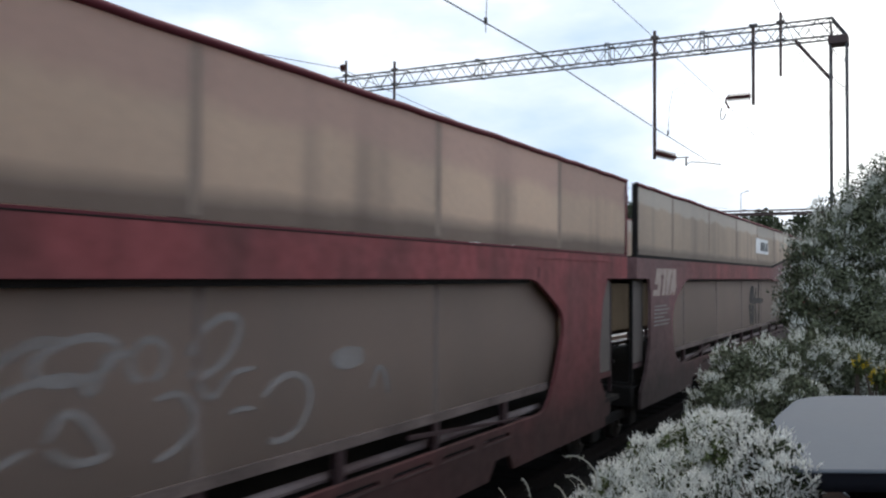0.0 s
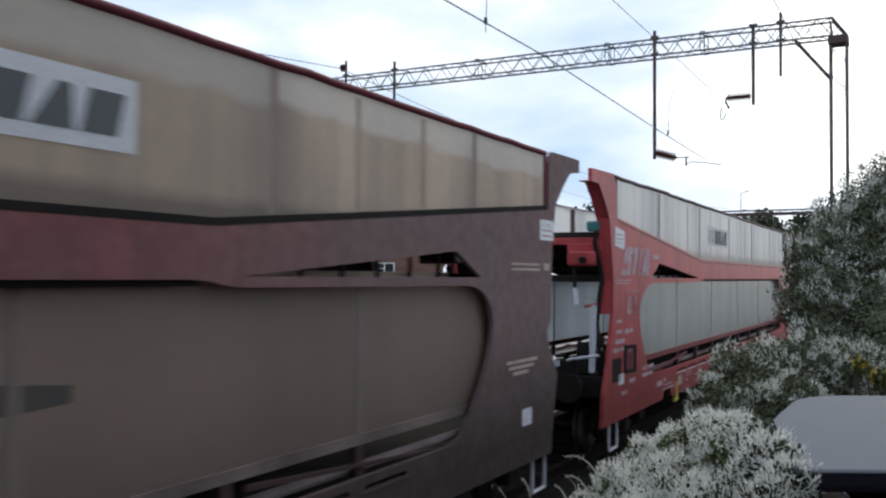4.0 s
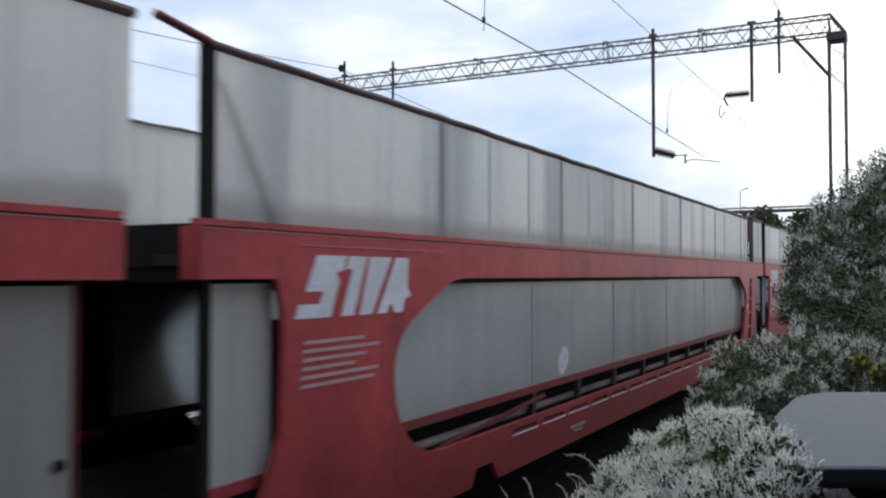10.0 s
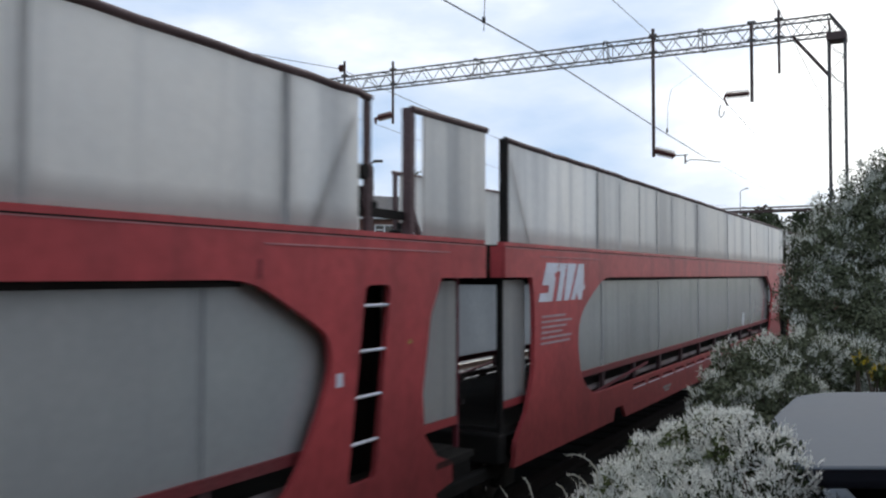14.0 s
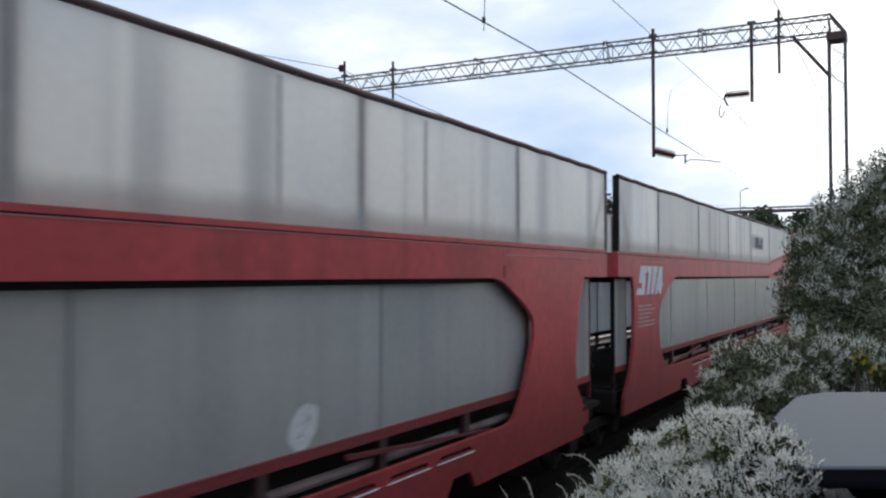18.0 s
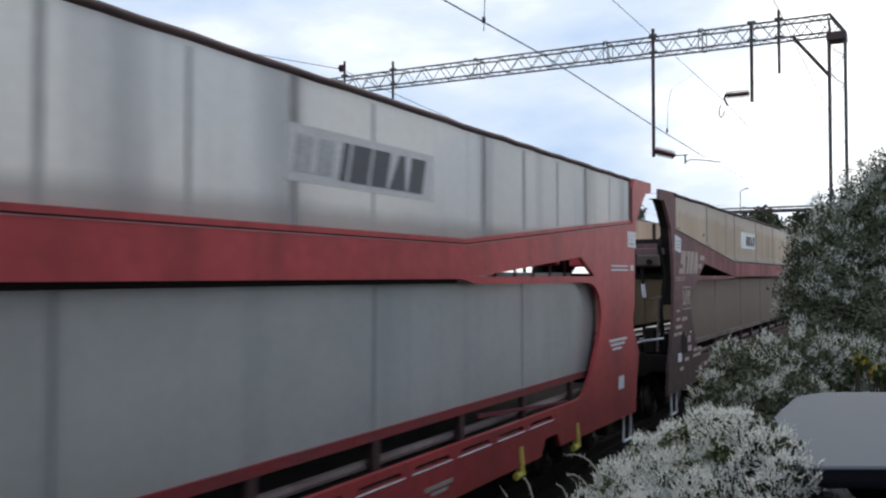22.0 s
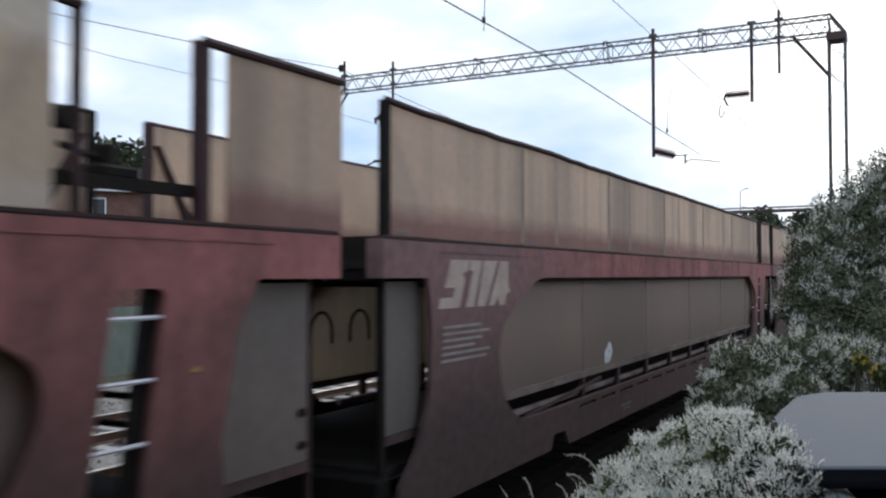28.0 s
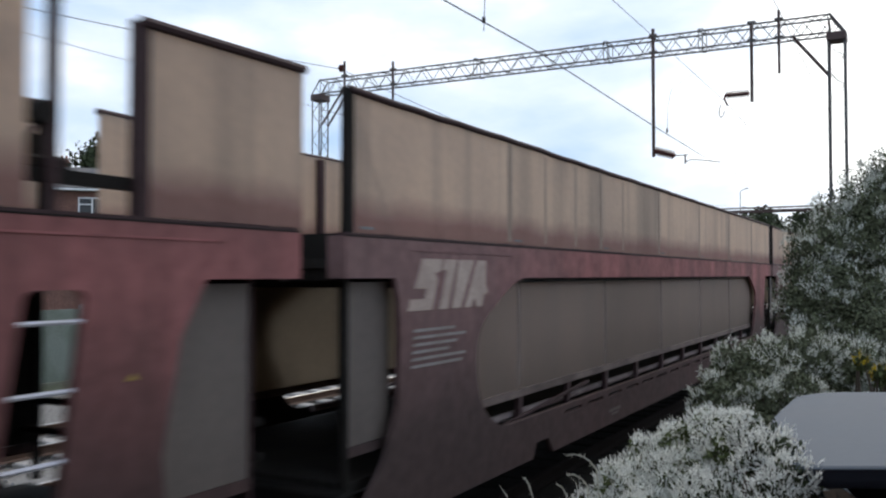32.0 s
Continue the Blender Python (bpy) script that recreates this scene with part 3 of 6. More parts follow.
def build_track(xc, name_label, sleeper):
    track = empty("railway_track", pose(xc, 0, 0))
    tagged(track, name_label, "railway track", group="railway tracks")
    for s in (-1, 1):
        x = s * 0.7525
        bm = bmesh.new()
        prof = [(-0.07, -0.159), (0.07, -0.159), (0.07, -0.147), (0.012, -0.13), (0.012, -0.045), (0.036, -0.03), (0.036, -0.004), (0.03, 0), (-0.03, 0), (-0.036, -0.004), (-0.036, -0.03), (-0.012, -0.045), (-0.012, -0.13), (-0.07, -0.147)]
        ends = [[bm.verts.new((x + px, y, pz)) for px, pz in prof] for y in (-40, 160)]
        n = len(prof)
        for k in range(n):
            f = bm.faces.new((ends[0][k], ends[0][(k + 1) % n], ends[1][(k + 1) % n], ends[1][k]))
            f.material_index = 0 if k in (6, 7, 8) else 1
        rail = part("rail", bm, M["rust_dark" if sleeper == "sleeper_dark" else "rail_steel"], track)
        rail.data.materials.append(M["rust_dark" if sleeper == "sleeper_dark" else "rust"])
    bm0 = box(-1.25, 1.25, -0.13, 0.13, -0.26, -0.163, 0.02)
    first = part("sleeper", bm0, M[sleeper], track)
    first.location = (0, -6.0, 0)
    for k in range(1, 100):
        o = new("sleeper", first.data)
        o.parent, o.location = track, (0, -6.0 + 0.65 * k, 0)
    return track


# ---- overhead line structure ----
def lattice(bm, p, q, u, v, step, r_chord, r_lace, faces=(0, 1, 2, 3)):
    """Four chords from p to q, at the corners spanned by u and v, with zigzag lacing on the faces named."""
    p, q, u, v = Vector(p), Vector(q), Vector(u), Vector(v)
    corners = [Vector((0, 0, 0)), u, u + v, v]
    for c in corners:
        add_tube(bm, p + c, q + c, r_chord, 4)
    d = q - p
    n = max(1, round(d.length / step))
    for fi in faces:
        a, b = corners[fi], corners[(fi + 1) % 4]
        for k in range(n):
            s, e = (a, b) if k % 2 == 0 else (b, a)
            add_tube(bm, p + d * (k / n) + s, p + d * ((k + 1) / n) + e, r_lace, 3)


def insulator(parent, a, b, sheds=7):
    """A ribbed post insulator from a to b."""
    a, b = Vector(a), Vector(b)
    bm = bmesh.new()
    add_tube(bm, a, b, 0.045, 8)
    for k in range(sheds):
        c = a + (b - a) * ((k + 0.7) / (sheds + 0.4))
        d = (b - a).normalized() * 0.012
        add_tube(bm, c - d, c + d * 0.8, 0.112, 10, 0.06)
    return part("insulator", bm, M["insulator"], parent, "ribbed brown porcelain insulator")


def build_gantry(Y, detail=True):
    g = empty("overhead_line_gantry", pose(-1.6, Y, ground_height(-1.6)))
    z0 = ground_height(-1.6)
    tagged(g, "dark steel lattice gantry spanning the tracks" if detail else "distant steel gantry across the tracks", "gantry", group="overhead line gantries")
    xr, xl = -1.42, -16.05
    X = lambda x: x + 1.6
    Z = lambda z: z - z0
    # boom
    bm = bmesh.new()
    lattice(bm, (X(xl + 0.3), -0.2, Z(7.95)), (X(xr - 0.3), -0.2, Z(7.95)), (0, 0.4, 0), (0, 0, 0.40), 0.30 if detail else 1.2, 0.022 if detail else 0.05, 0.011)
    if not detail:
        add_box(bm, X(xl + 0.2), X(xr - 0.2), -0.2, 0.2, Z(7.95), Z(8.16))
    part("boom", bm, M["gantry" if detail else "tube"], g, "box lattice boom of thin dark steel angles")
    for x in (-10.6, -6.95, -4.6):
        sp = part("splice_frame", bmesh.new(), M["gantry"], g)
        bm = bmesh.new()
        ring = [(-0.22, 7.93), (0.22, 7.93), (0.22, 8.39), (-0.22, 8.39)]
        for dx in (0, 0.1):
            for k in range(4):
                (ya, za), (yb, zb) = ring[k], ring[(k + 1) % 4]
                add_tube(bm, (X(x + dx), ya, Z(za)), (X(x + dx), yb, Z(zb)), 0.011, 4)
        for ya, za in ring:
            add_tube(bm, (X(x), ya, Z(za)), (X(x + 0.1), ya, Z(za)), 0.013, 4)
        bm.to_mesh(sp.data)
        bm.free()
    for side, x in ((1, xr), (-1, xl)):
        zb = ground_height(x) - 0.3
        bm = bmesh.new()
        w = -0.33 * side
        lattice(bm, (X(x), -0.17, Z(zb)), (X(x), -0.17, Z(7.76)), (w, 0, 0), (0, 0.34, 0), 0.4 if side < 0 else 0.55, 0.024, 0.011 if side < 0 else 0.007, (0, 1, 2) if side < 0 else (1,))
        if side > 0:
            for k, zk in enumerate((7.7, 7.38, 7.06, 6.74, 3.62, 3.30)):
                a, b = (0, w) if k % 2 else (w, 0)
                for yy in (-0.17, 0.17):
                    add_tube(bm, (X(x) + a, yy, Z(zk)), (X(x) + b, yy, Z(zk - 0.32)), 0.008, 3)
        part("mast", bm, M["gantry"], g, "slim four-legged lattice mast")
        bm = bmesh.new()
        add_box(bm, X(min(x, x + w)) - 0.04, X(max(x, x + w)) + 0.04, -0.22, 0.22, Z(7.76), Z(7.95), 0.01)
        part("cap_box", bm, M["tube"], g)
        # sloped end of the boom over the mast
        bm = bmesh.new()
        for yy in (-0.2, 0.2):
            add_tube(bm, (X(x - 0.3 * side), yy, Z(8.37)), (X(x), yy, Z(7.95)), 0.024, 4)
            add_tube(bm, (X(x - 0.34 * side), yy, Z(8.37)), (X(x - 0.30 * side), yy, Z(7.95)), 0.014, 4)
            add_tube(bm, (X(x - 0.3 * side), yy, Z(7.95)), (X(x - 0.14 * side), yy, Z(8.17)), 0.01, 3)
        add_tube(bm, (X(x - 0.3 * side), -0.2, Z(8.37)), (X(x - 0.3 * side), 0.2, Z(8.37)), 0.018, 4)
        part("boom_end", bm, M["gantry"], g)
        for yy in (-0.15, 0.15):
            bm = tube((X(x - 0.35 * side), yy, Z(7.03)), (X(x - 1.06 * side), yy, Z(7.94)), 0.032, 6)
            part("knee_brace", bm, M["tube"], g)
    if not detail:
        part("drop_tube", tube((X(-6.3), 0, Z(7.8)), (X(-6.3), 0, Z(9.6)), 0.05, 6), M["tube"], g)
        return g
    # drop tubes with insulators and arms
    for x, za, zb, r in ((-5.68, 5.39, 8.53, 0.042), (-3.38, 6.52, 8.36, 0.038), (-2.78, 7.12, 8.58, 0.032), (-13.14, 6.82, 8.60, 0.038), (-14.81, 7.9, 8.80, 0.035)):
        dt = part("drop_tube", tube((X(x), -0.27, Z(za)), (X(x), -0.27, Z(zb)), r, 8), M["tube"], g)
        for zc in (7.95, 8.37):
            part("clamp", box(X(x) - 0.09, X(x) + 0.09, -0.31, -0.21, Z(zc) - 0.03, Z(zc) + 0.03), M["gantry"], g)
    insulator(g, (X(-5.65), -0.27, Z(5.54)), (X(-5.16), -0.27, Z(5.39)), 8)
    part("registration_arm", polytube([(X(-5.16), -0.27, Z(5.39)), (X(-4.85), -0.27, Z(5.39))], 0.014, 5), M["wire"], g)
    part("steady_arm", polytube([(X(-4.92), -0.27, Z(5.22)), (X(-4.80), -0.27, Z(5.27)), (X(-4.57), -0.27, Z(5.25)), (X(-4.1), -0.27, Z(5.17))], 0.012, 5), M["wire"], g)
    part("drop_bracket", tube((X(-4.92), -0.27, Z(5.40)), (X(-4.92), -0.27, Z(5.18)), 0.02, 6), M["tube"], g)
    insulator(g, (X(-3.44), -0.27, Z(6.73)), (X(-3.98), -0.27, Z(6.73)), 9)
    part("suspension_clamp", polytube([(X(-3.98), -0.27, Z(6.73)), (X(-4.0), -0.27, Z(6.66)), (X(-3.93), -0.27, Z(6.48))], 0.022, 6), M["insulator"], g)
    loop = [(X(-4.06) + 0.11 * math.cos(a), -0.27 - 0.25 * math.cos(a), Z(6.38) + 0.15 * math.sin(a)) for a in np.linspace(1.9, 5.9, 10)]
    part("jumper_loop", polytube(loop, 0.012, 4), M["wire"], g)
    insulator(g, (X(-13.18), -0.27, Z(7.08)), (X(-13.66), -0.27, Z(7.02)), 6)
    part("suspension_clamp", tube((X(-13.72), -0.27, Z(7.04)), (X(-13.72), -0.27, Z(6.86)), 0.05, 8, 0.03), M["insulator"], g)
    insulator(g, (X(-14.85), -0.27, Z(8.60)), (X(-15.0), -0.27, Z(8.60)), 3)
    return g


def wire(name, points, r, label, thin_from=1e9, thin=0.0):
    """A wire through points; past thin_from along y it has the radius thin."""
    bm = bmesh.new()
    for a, b in zip(points[:-1], points[1:]):
        add_tube(bm, a, b, thin if min(a[1], b[1]) > thin_from else r, 5)
    ob = link_mesh(name, bm, M["wire"])
    tagged(ob, label, "overhead wire", group="overhead wires")
    return ob


def sagging(x, z, y0, y1, sag, n=14):
    return [(x, y0 + (y1 - y0) * k / n, z - sag * 4 * (k / n) * (1 - k / n)) for k in range(n + 1)]


def build_wires(Y):
    g = Y - 0.27
    wire("contact_wire", [(-4.45, -30, 5.3), (-4.45, 3.0, 5.42), (-4.45, 8.2, 5.46), (-4.45, 11, 5.49), (-4.45, 16.8, 5.36), (-4.45, 21.0, 5.30), (-4.45, 21.3, 5.30), (-4.45, 40, 5.38), (-4.45, 80, 5.4)], 0.0085, "thin dark contact wire above the train", 21.1, 0.002)
    wire("catenary_wire", [(-3.95, -25, 7.2), (-3.95, 5, 6.6), (-3.95, 12.5, 6.58), (-3.95, 17, 6.57), (-3.95, g, 6.55)] + sagging(-3.95, 6.55, g, 80, 0.7)[1:], 0.0055, "thin dark catenary wire above the train", g + 0.5, 0.002)
    wire("feeder_wire", sagging(-2.78, 8.60, g - 45, g, 0.2) + sagging(-2.78, 8.60, g, 80, 0.5)[1:], 0.009, "thin dark feeder wire on the gantry")
    wire("feeder_wire", [(-15.0, -25, 7.6), (-15.0, 0, 7.1), (-15.0, 8, 7.42), (-15.0, 12, 7.72), (-15.0, 15.8, 8.04), (-15.0, 18.8, 8.34), (-15.0, g, 8.60)] + sagging(-15.0, 8.60, g, 80, 0.9)[1:], 0.010, "thin dark feeder wire beyond the far track")
    wire("catenary_wire", [(-13.74, -25, 7.3), (-13.74, 5, 6.75), (-13.74, 12, 6.76), (-13.74, 15, 6.87), (-13.74, g, 6.86)] + sagging(-13.74, 6.86, g, 80, 0.8)[1:], 0.006, "thin dark catenary wire over the far track")
    for y, z in ((9.2, 6.58), (17.66, 6.56)):
        wire("dropper_wire", [(-4.45, y, 5.36), (-4.43, y, 5.9), (-4.36, y + 0.001, 6.25), (-3.95, y + 0.2, z)], 0.005, "thin dropper wire hanging from the catenary", y, 0.0015)
        wire("dropper_clip", [(-4.45, y, 5.38 if y > 12 else 5.46), (-4.45, y, 5.46 if y > 12 else 5.53)], 0.022, "small clip joining dropper and contact wire")


def build_shade_walls():
    """A plain low wall and a tall one, both unseen, added to shade the train's side."""
    ob = link_mesh("wall_east", box(3.4, 3.65, 2.6, 30, 0.4, 2.22), M["brick"])
    tagged(ob, "unseen low brown brick wall added to shade the train", "wall", kind="structure")
    cap = link_mesh("trim", box(3.35, 3.70, 2.6, 30, 2.22, 2.30), M["sleeper"])
    tagged(cap, "pale concrete coping along the added wall", "coping", kind="structure")
    tall = link_mesh("wall_south", box(2.3, 2.6, -25, 2.6, 0.4, 8.0), M["brick"])
    tagged(tall, "unseen tall brown brick wall added to dim the near train", "wall", kind="structure")


# ---- the train: one section of an articulated car carrier ----
W = 1.31
BEAM, TOP, SILL = 2.81, 3.95, 0.5
RAIL = {"red": "rail_grime", "maroon": "rail_red", "umber": "rail_red", "brown": "rail_brown"}


def beam_top(y, length, front_beak, rear_beak):
    z = BEAM
    if front_beak and y < 6.55:
        z = max(z, BEAM + (3.30 - BEAM) * (6.55 - y) / 5.45)
    if rear_beak and y > length - 6.4:
        z = max(z, BEAM + (3.28 - BEAM) * (y - length + 6.4) / 5.38)
    return min(z, 3.31)


def flat_shape(points, s, x0, x1):
    return plate(points, [], s * x0, s * x1)


def decal(parent, name, points, mat, s=1, x=None, label=""):
    """A thin painted shape on the side of the wagon; points are (y, z) corners."""
    x = W if x is None else x
    return part(name, plate(points, [], s * (x + 0.001), s * (x + 0.005)), mat, parent, label)


def skewed(y0, y1, z0, z1, k=0.0):
    return [(y0, z0), (y1, z0), (y1 + k * (z1 - z0), z1), (y0 + k * (z1 - z0), z1)]


def emblem(wagon, y, z, h, tone, worn=()):
    """The operator's mark: slanted blocks with a swallow-tail end, as plain shapes."""
    mat = M["white_worn" if worn else "white"] if tone == "red" else M["cream"]
    k = 0.42
    s = lambda a, zz: (y + a + k * (zz - z), zz)
    shapes = [
        [s(-0.04, z), s(0.37, z), s(0.37, z + h * 0.58), s(0.30, z + h * 0.72), s(0.39, z + h * 0.76), s(0.39, z + h), s(0.02, z + h), s(0.0, z + h * 0.42), s(0.2, z + h * 0.42), s(0.2, z + h * 0.22), s(-0.04, z + h * 0.22)],
        [s(0.50, z), s(0.66, z), s(0.66, z + h), s(0.42, z + h), s(0.42, z + h * 0.78), s(0.50, z + h * 0.78)],
        [s(0.74, z), s(0.91, z), s(1.01, z + h), s(0.70, z + h)],
        [s(0.99, z), s(1.12, z), s(1.16, z + h * 0.2), s(1.24, z), s(1.36, z), s(1.36, z + h * 0.25), s(1.44, z + h * 0.30), s(1.36, z + h * 0.46), s(1.27, z + h), s(1.08, z + h)],
    ]
    for k, sh in enumerate(shapes):
        decal(wagon, "emblem_block", sh, M["worn_edge"] if k in worn else mat)


def small_bars(wagon, rows, mat, k=0.0):
    for y0, y1, z0, z1 in rows:
        decal(wagon, "lettering_bar", skewed(y0, y1, z0, z1, k), mat)


def sign_plate(wagon, y, z, tone):
    """A pale rectangular sign with slanted dark blocks and a faded mark."""
    x = W - 0.035
    red = tone == "red"
    decal(wagon, "sign_plate", [(y, z + 0.03), (y + 2.05, z + 0.03), (y + 2.05, z + 0.43), (y, z + 0.43)], M["sticker_faded" if red else "sticker"], 1, x, "pale sign plate with dark blocks")
    for k in range(2 if red else 0):
        decal(wagon, "sign_bar", skewed(y + 0.08 + 0.26 * k, y + 0.26 + 0.26 * k, z + 0.10, z + 0.36, 0.2), M["ink_faded"], 1, x + 0.005)
    c = y + (0.62 if red else 0.70)
    z0, z1 = z + (0.08 if red else 0.11), z + (0.37 if red else 0.34)
    zm = (z0 + z1) / 2
    for k, w in enumerate((0.08, 0.25, 0.23, 0.25, 0.23)):
        a = c
        c += w + 0.045
        lean = lambda p, q: (a + p * w + 0.24 * (q - z0), q)
        shape = [lean(0, z0), lean(1, z0), lean(1, z1), lean(0, z1)]
        if k == 3:
            shape = [lean(0, z0), lean(1, z0), lean(0.72, z1), lean(0.4, z1)]
        decal(wagon, "sign_block", shape, M["ink"], 1, x + 0.005)


def wheelset():
    bm = bmesh.new()
    add_tube(bm, (-0.95, 0, 0), (0.95, 0, 0), 0.07, 10)
    for s in (-1, 1):
        add_tube(bm, (s * 0.685, 0, 0), (s * 0.715, 0, 0), 0.40, 24, 0.39)
        add_tube(bm, (s * 0.715, 0, 0), (s * 0.80, 0, 0), 0.37, 24, 0.36)
        add_tube(bm, (s * 0.80, 0, 0), (s * 0.83, 0, 0), 0.14, 12, 0.12)
        for k in range(5):
            a = k * math.tau / 5
            add_box(bm, s * 0.80, s * 0.815, 0.22 * math.cos(a) - 0.035, 0.22 * math.cos(a) + 0.035, 0.22 * math.sin(a) - 0.035, 0.22 * math.sin(a) + 0.035)
    return bm


ROLLING = []


def bogie(wagon, y):
    bm = bmesh.new()
    for s in (-1, 1):
        add_box(bm, s * 0.98 - 0.05, s * 0.98 + 0.05, y - 1.25, y + 1.25, 0.36, 0.50, 0.02)
        for d in (-0.9, 0.9):
            add_box(bm, s * 0.98 - 0.09, s * 0.98 + 0.09, y + d - 0.16, y + d + 0.16, 0.22, 0.52, 0.03)
            for e in (-0.26, 0.26):
                add_tube(bm, (s * 0.98, y + d + e, 0.36), (s * 0.98, y + d + e, 0.62), 0.07, 8)
    add_box(bm, -0.95, 0.95, y - 0.2, y + 0.2, 0.42, 0.66, 0.02)
    part("bogie_frame", bm, M["dark"], wagon, "grimy black bogie frame with springs")
    for d in (-0.9, 0.9):
        ws = part("wheelset", wheelset(), M["steel"], wagon, "worn steel wheels on an axle", True)
        ws.location = (0, y + d, 0.37)
        ROLLING.append((ws, y + d))


def side_outline(R, front, rear, slack=0.0):
    """Outer outline and openings of one side frame; slack lengthens the long opening at a jointed rear end."""
    if front == "beak":
        a = [(6.55, BEAM), (1.06, 3.31), (1.06, 3.80), (0.93, 3.94), (0, 3.92), (0, 3.75), (0.28, 3.75), (0.52, 3.55), (0.74, 3.31), (0.84, 2.9), (0.92, 2.45), (0.90, 2.0), (0.72, 1.35), (0.52, 0.95), (0.45, 0.5)]
        hole_a = [(2.86, 0.98), (2.56, 1.25), (2.30, 1.6), (2.20, 1.95), (2.30, 2.2), (2.72, 2.42), (6.45, 2.43), (6.6, 2.48)]
    else:
        a = [(0, BEAM), (0, 2.49), (0.70, 2.49), (0.76, 2.3), (0.78, 2.0), (0.75, 1.45), (0.55, 1.05), (0.27, 0.78), (0.22, 0.52)]
        hole_a = [(2.75, 0.98), (2.40, 1.15), (2.22, 1.38), (2.15, 1.75), (2.27, 2.04), (2.7, 2.27), (3.2, 2.485)]
    a += [(3.55, 0.52), (3.65, 0.68), (4.0, 0.68), (4.15, SILL)]
    if rear == "beak":
        b = [(R - 0.90, 0.5), (R - 0.86, 0.85), (R - 0.72, 1.38), (R - 0.98, 1.72), (R - 1.05, 1.88), (R - 0.93, 2.05), (R - 0.90, 2.9), (R - 0.80, 3.34), (R - 0.55, 3.58), (R - 0.30, 3.77), (R, 3.80), (R, 3.96), (R - 0.9, 3.95), (R - 1.02, 3.80), (R - 1.02, 3.28), (R - 6.4, BEAM)]
        hole_b = [(R - 6.45, 2.48), (R - 6.3, 2.43), (R - 2.85, 2.42), (R - 2.55, 2.27), (R - 2.46, 2.0), (R - 2.56, 1.68), (R - 2.9, 1.25), (R - 3.2, 0.98)]
    else:
        b = [(R - 1.0, 0.52), (R - 1.0, 0.95), (R - 1.2, 1.15), (R - 1.24, 1.5), (R - 1.10, 2.16), (R - 0.90, 2.49), (R, 2.49), (R, BEAM)]
        g = slack if slack else 0.08 if front == "beak" else 0.0
        hole_b = [(R - 3.42 + g, 2.485), (R - 2.68 + g, 2.14), (R - 2.58 + g, 2.05), (R - 2.55 + g, 1.92), (R - 2.57 + g, 1.76), (R - 2.80 + g, 1.34), (R - 3.03 + g, 1.06), (R - 3.2 + g, 0.98)]
    mids = [(R - 4.6, SILL), (R - 4.45, 0.68), (R - 4.1, 0.68), (R - 4.0, 0.52)]
    outer = a + mids + b
    holes = [rounded(hole_a + hole_b, 0.22, 3)]
    if front == "beak":
        holes.append([(2.86, 2.50), (3.37, 2.74), (6.3, 2.50)])
    if rear == "beak":
        holes.append([(R - 2.76, 2.50), (R - 3.27, 2.74), (R - 6.15, 2.50)])
    if rear == "ladder" and not slack:
        g = 0.06 if front == "beak" else 0.0
        holes.append(rounded([(R - 2.11 + g, 2.44), (R - 1.75 + g, 2.44), (R - 1.97 + g, 0.95), (R - 2.35 + g, 0.95)], 0.07))
    y = 4.5
    while y < R - 4.6:
        holes.append([(y, 0.876), (y + 0.64, 0.876), (y + 0.61, 0.916), (y + 0.04, 0.916)])
        y += 0.83
    return outer, holes


PITCH = 2.98


def joints(a, b, first):
    """Where panels of one pitch meet between a and b."""
    k = math.ceil((a + 0.4 - first) / PITCH)
    cuts = []
    while first + PITCH * k < b - 0.4:
        cuts.append(first + PITCH * k)
        k += 1
    return cuts


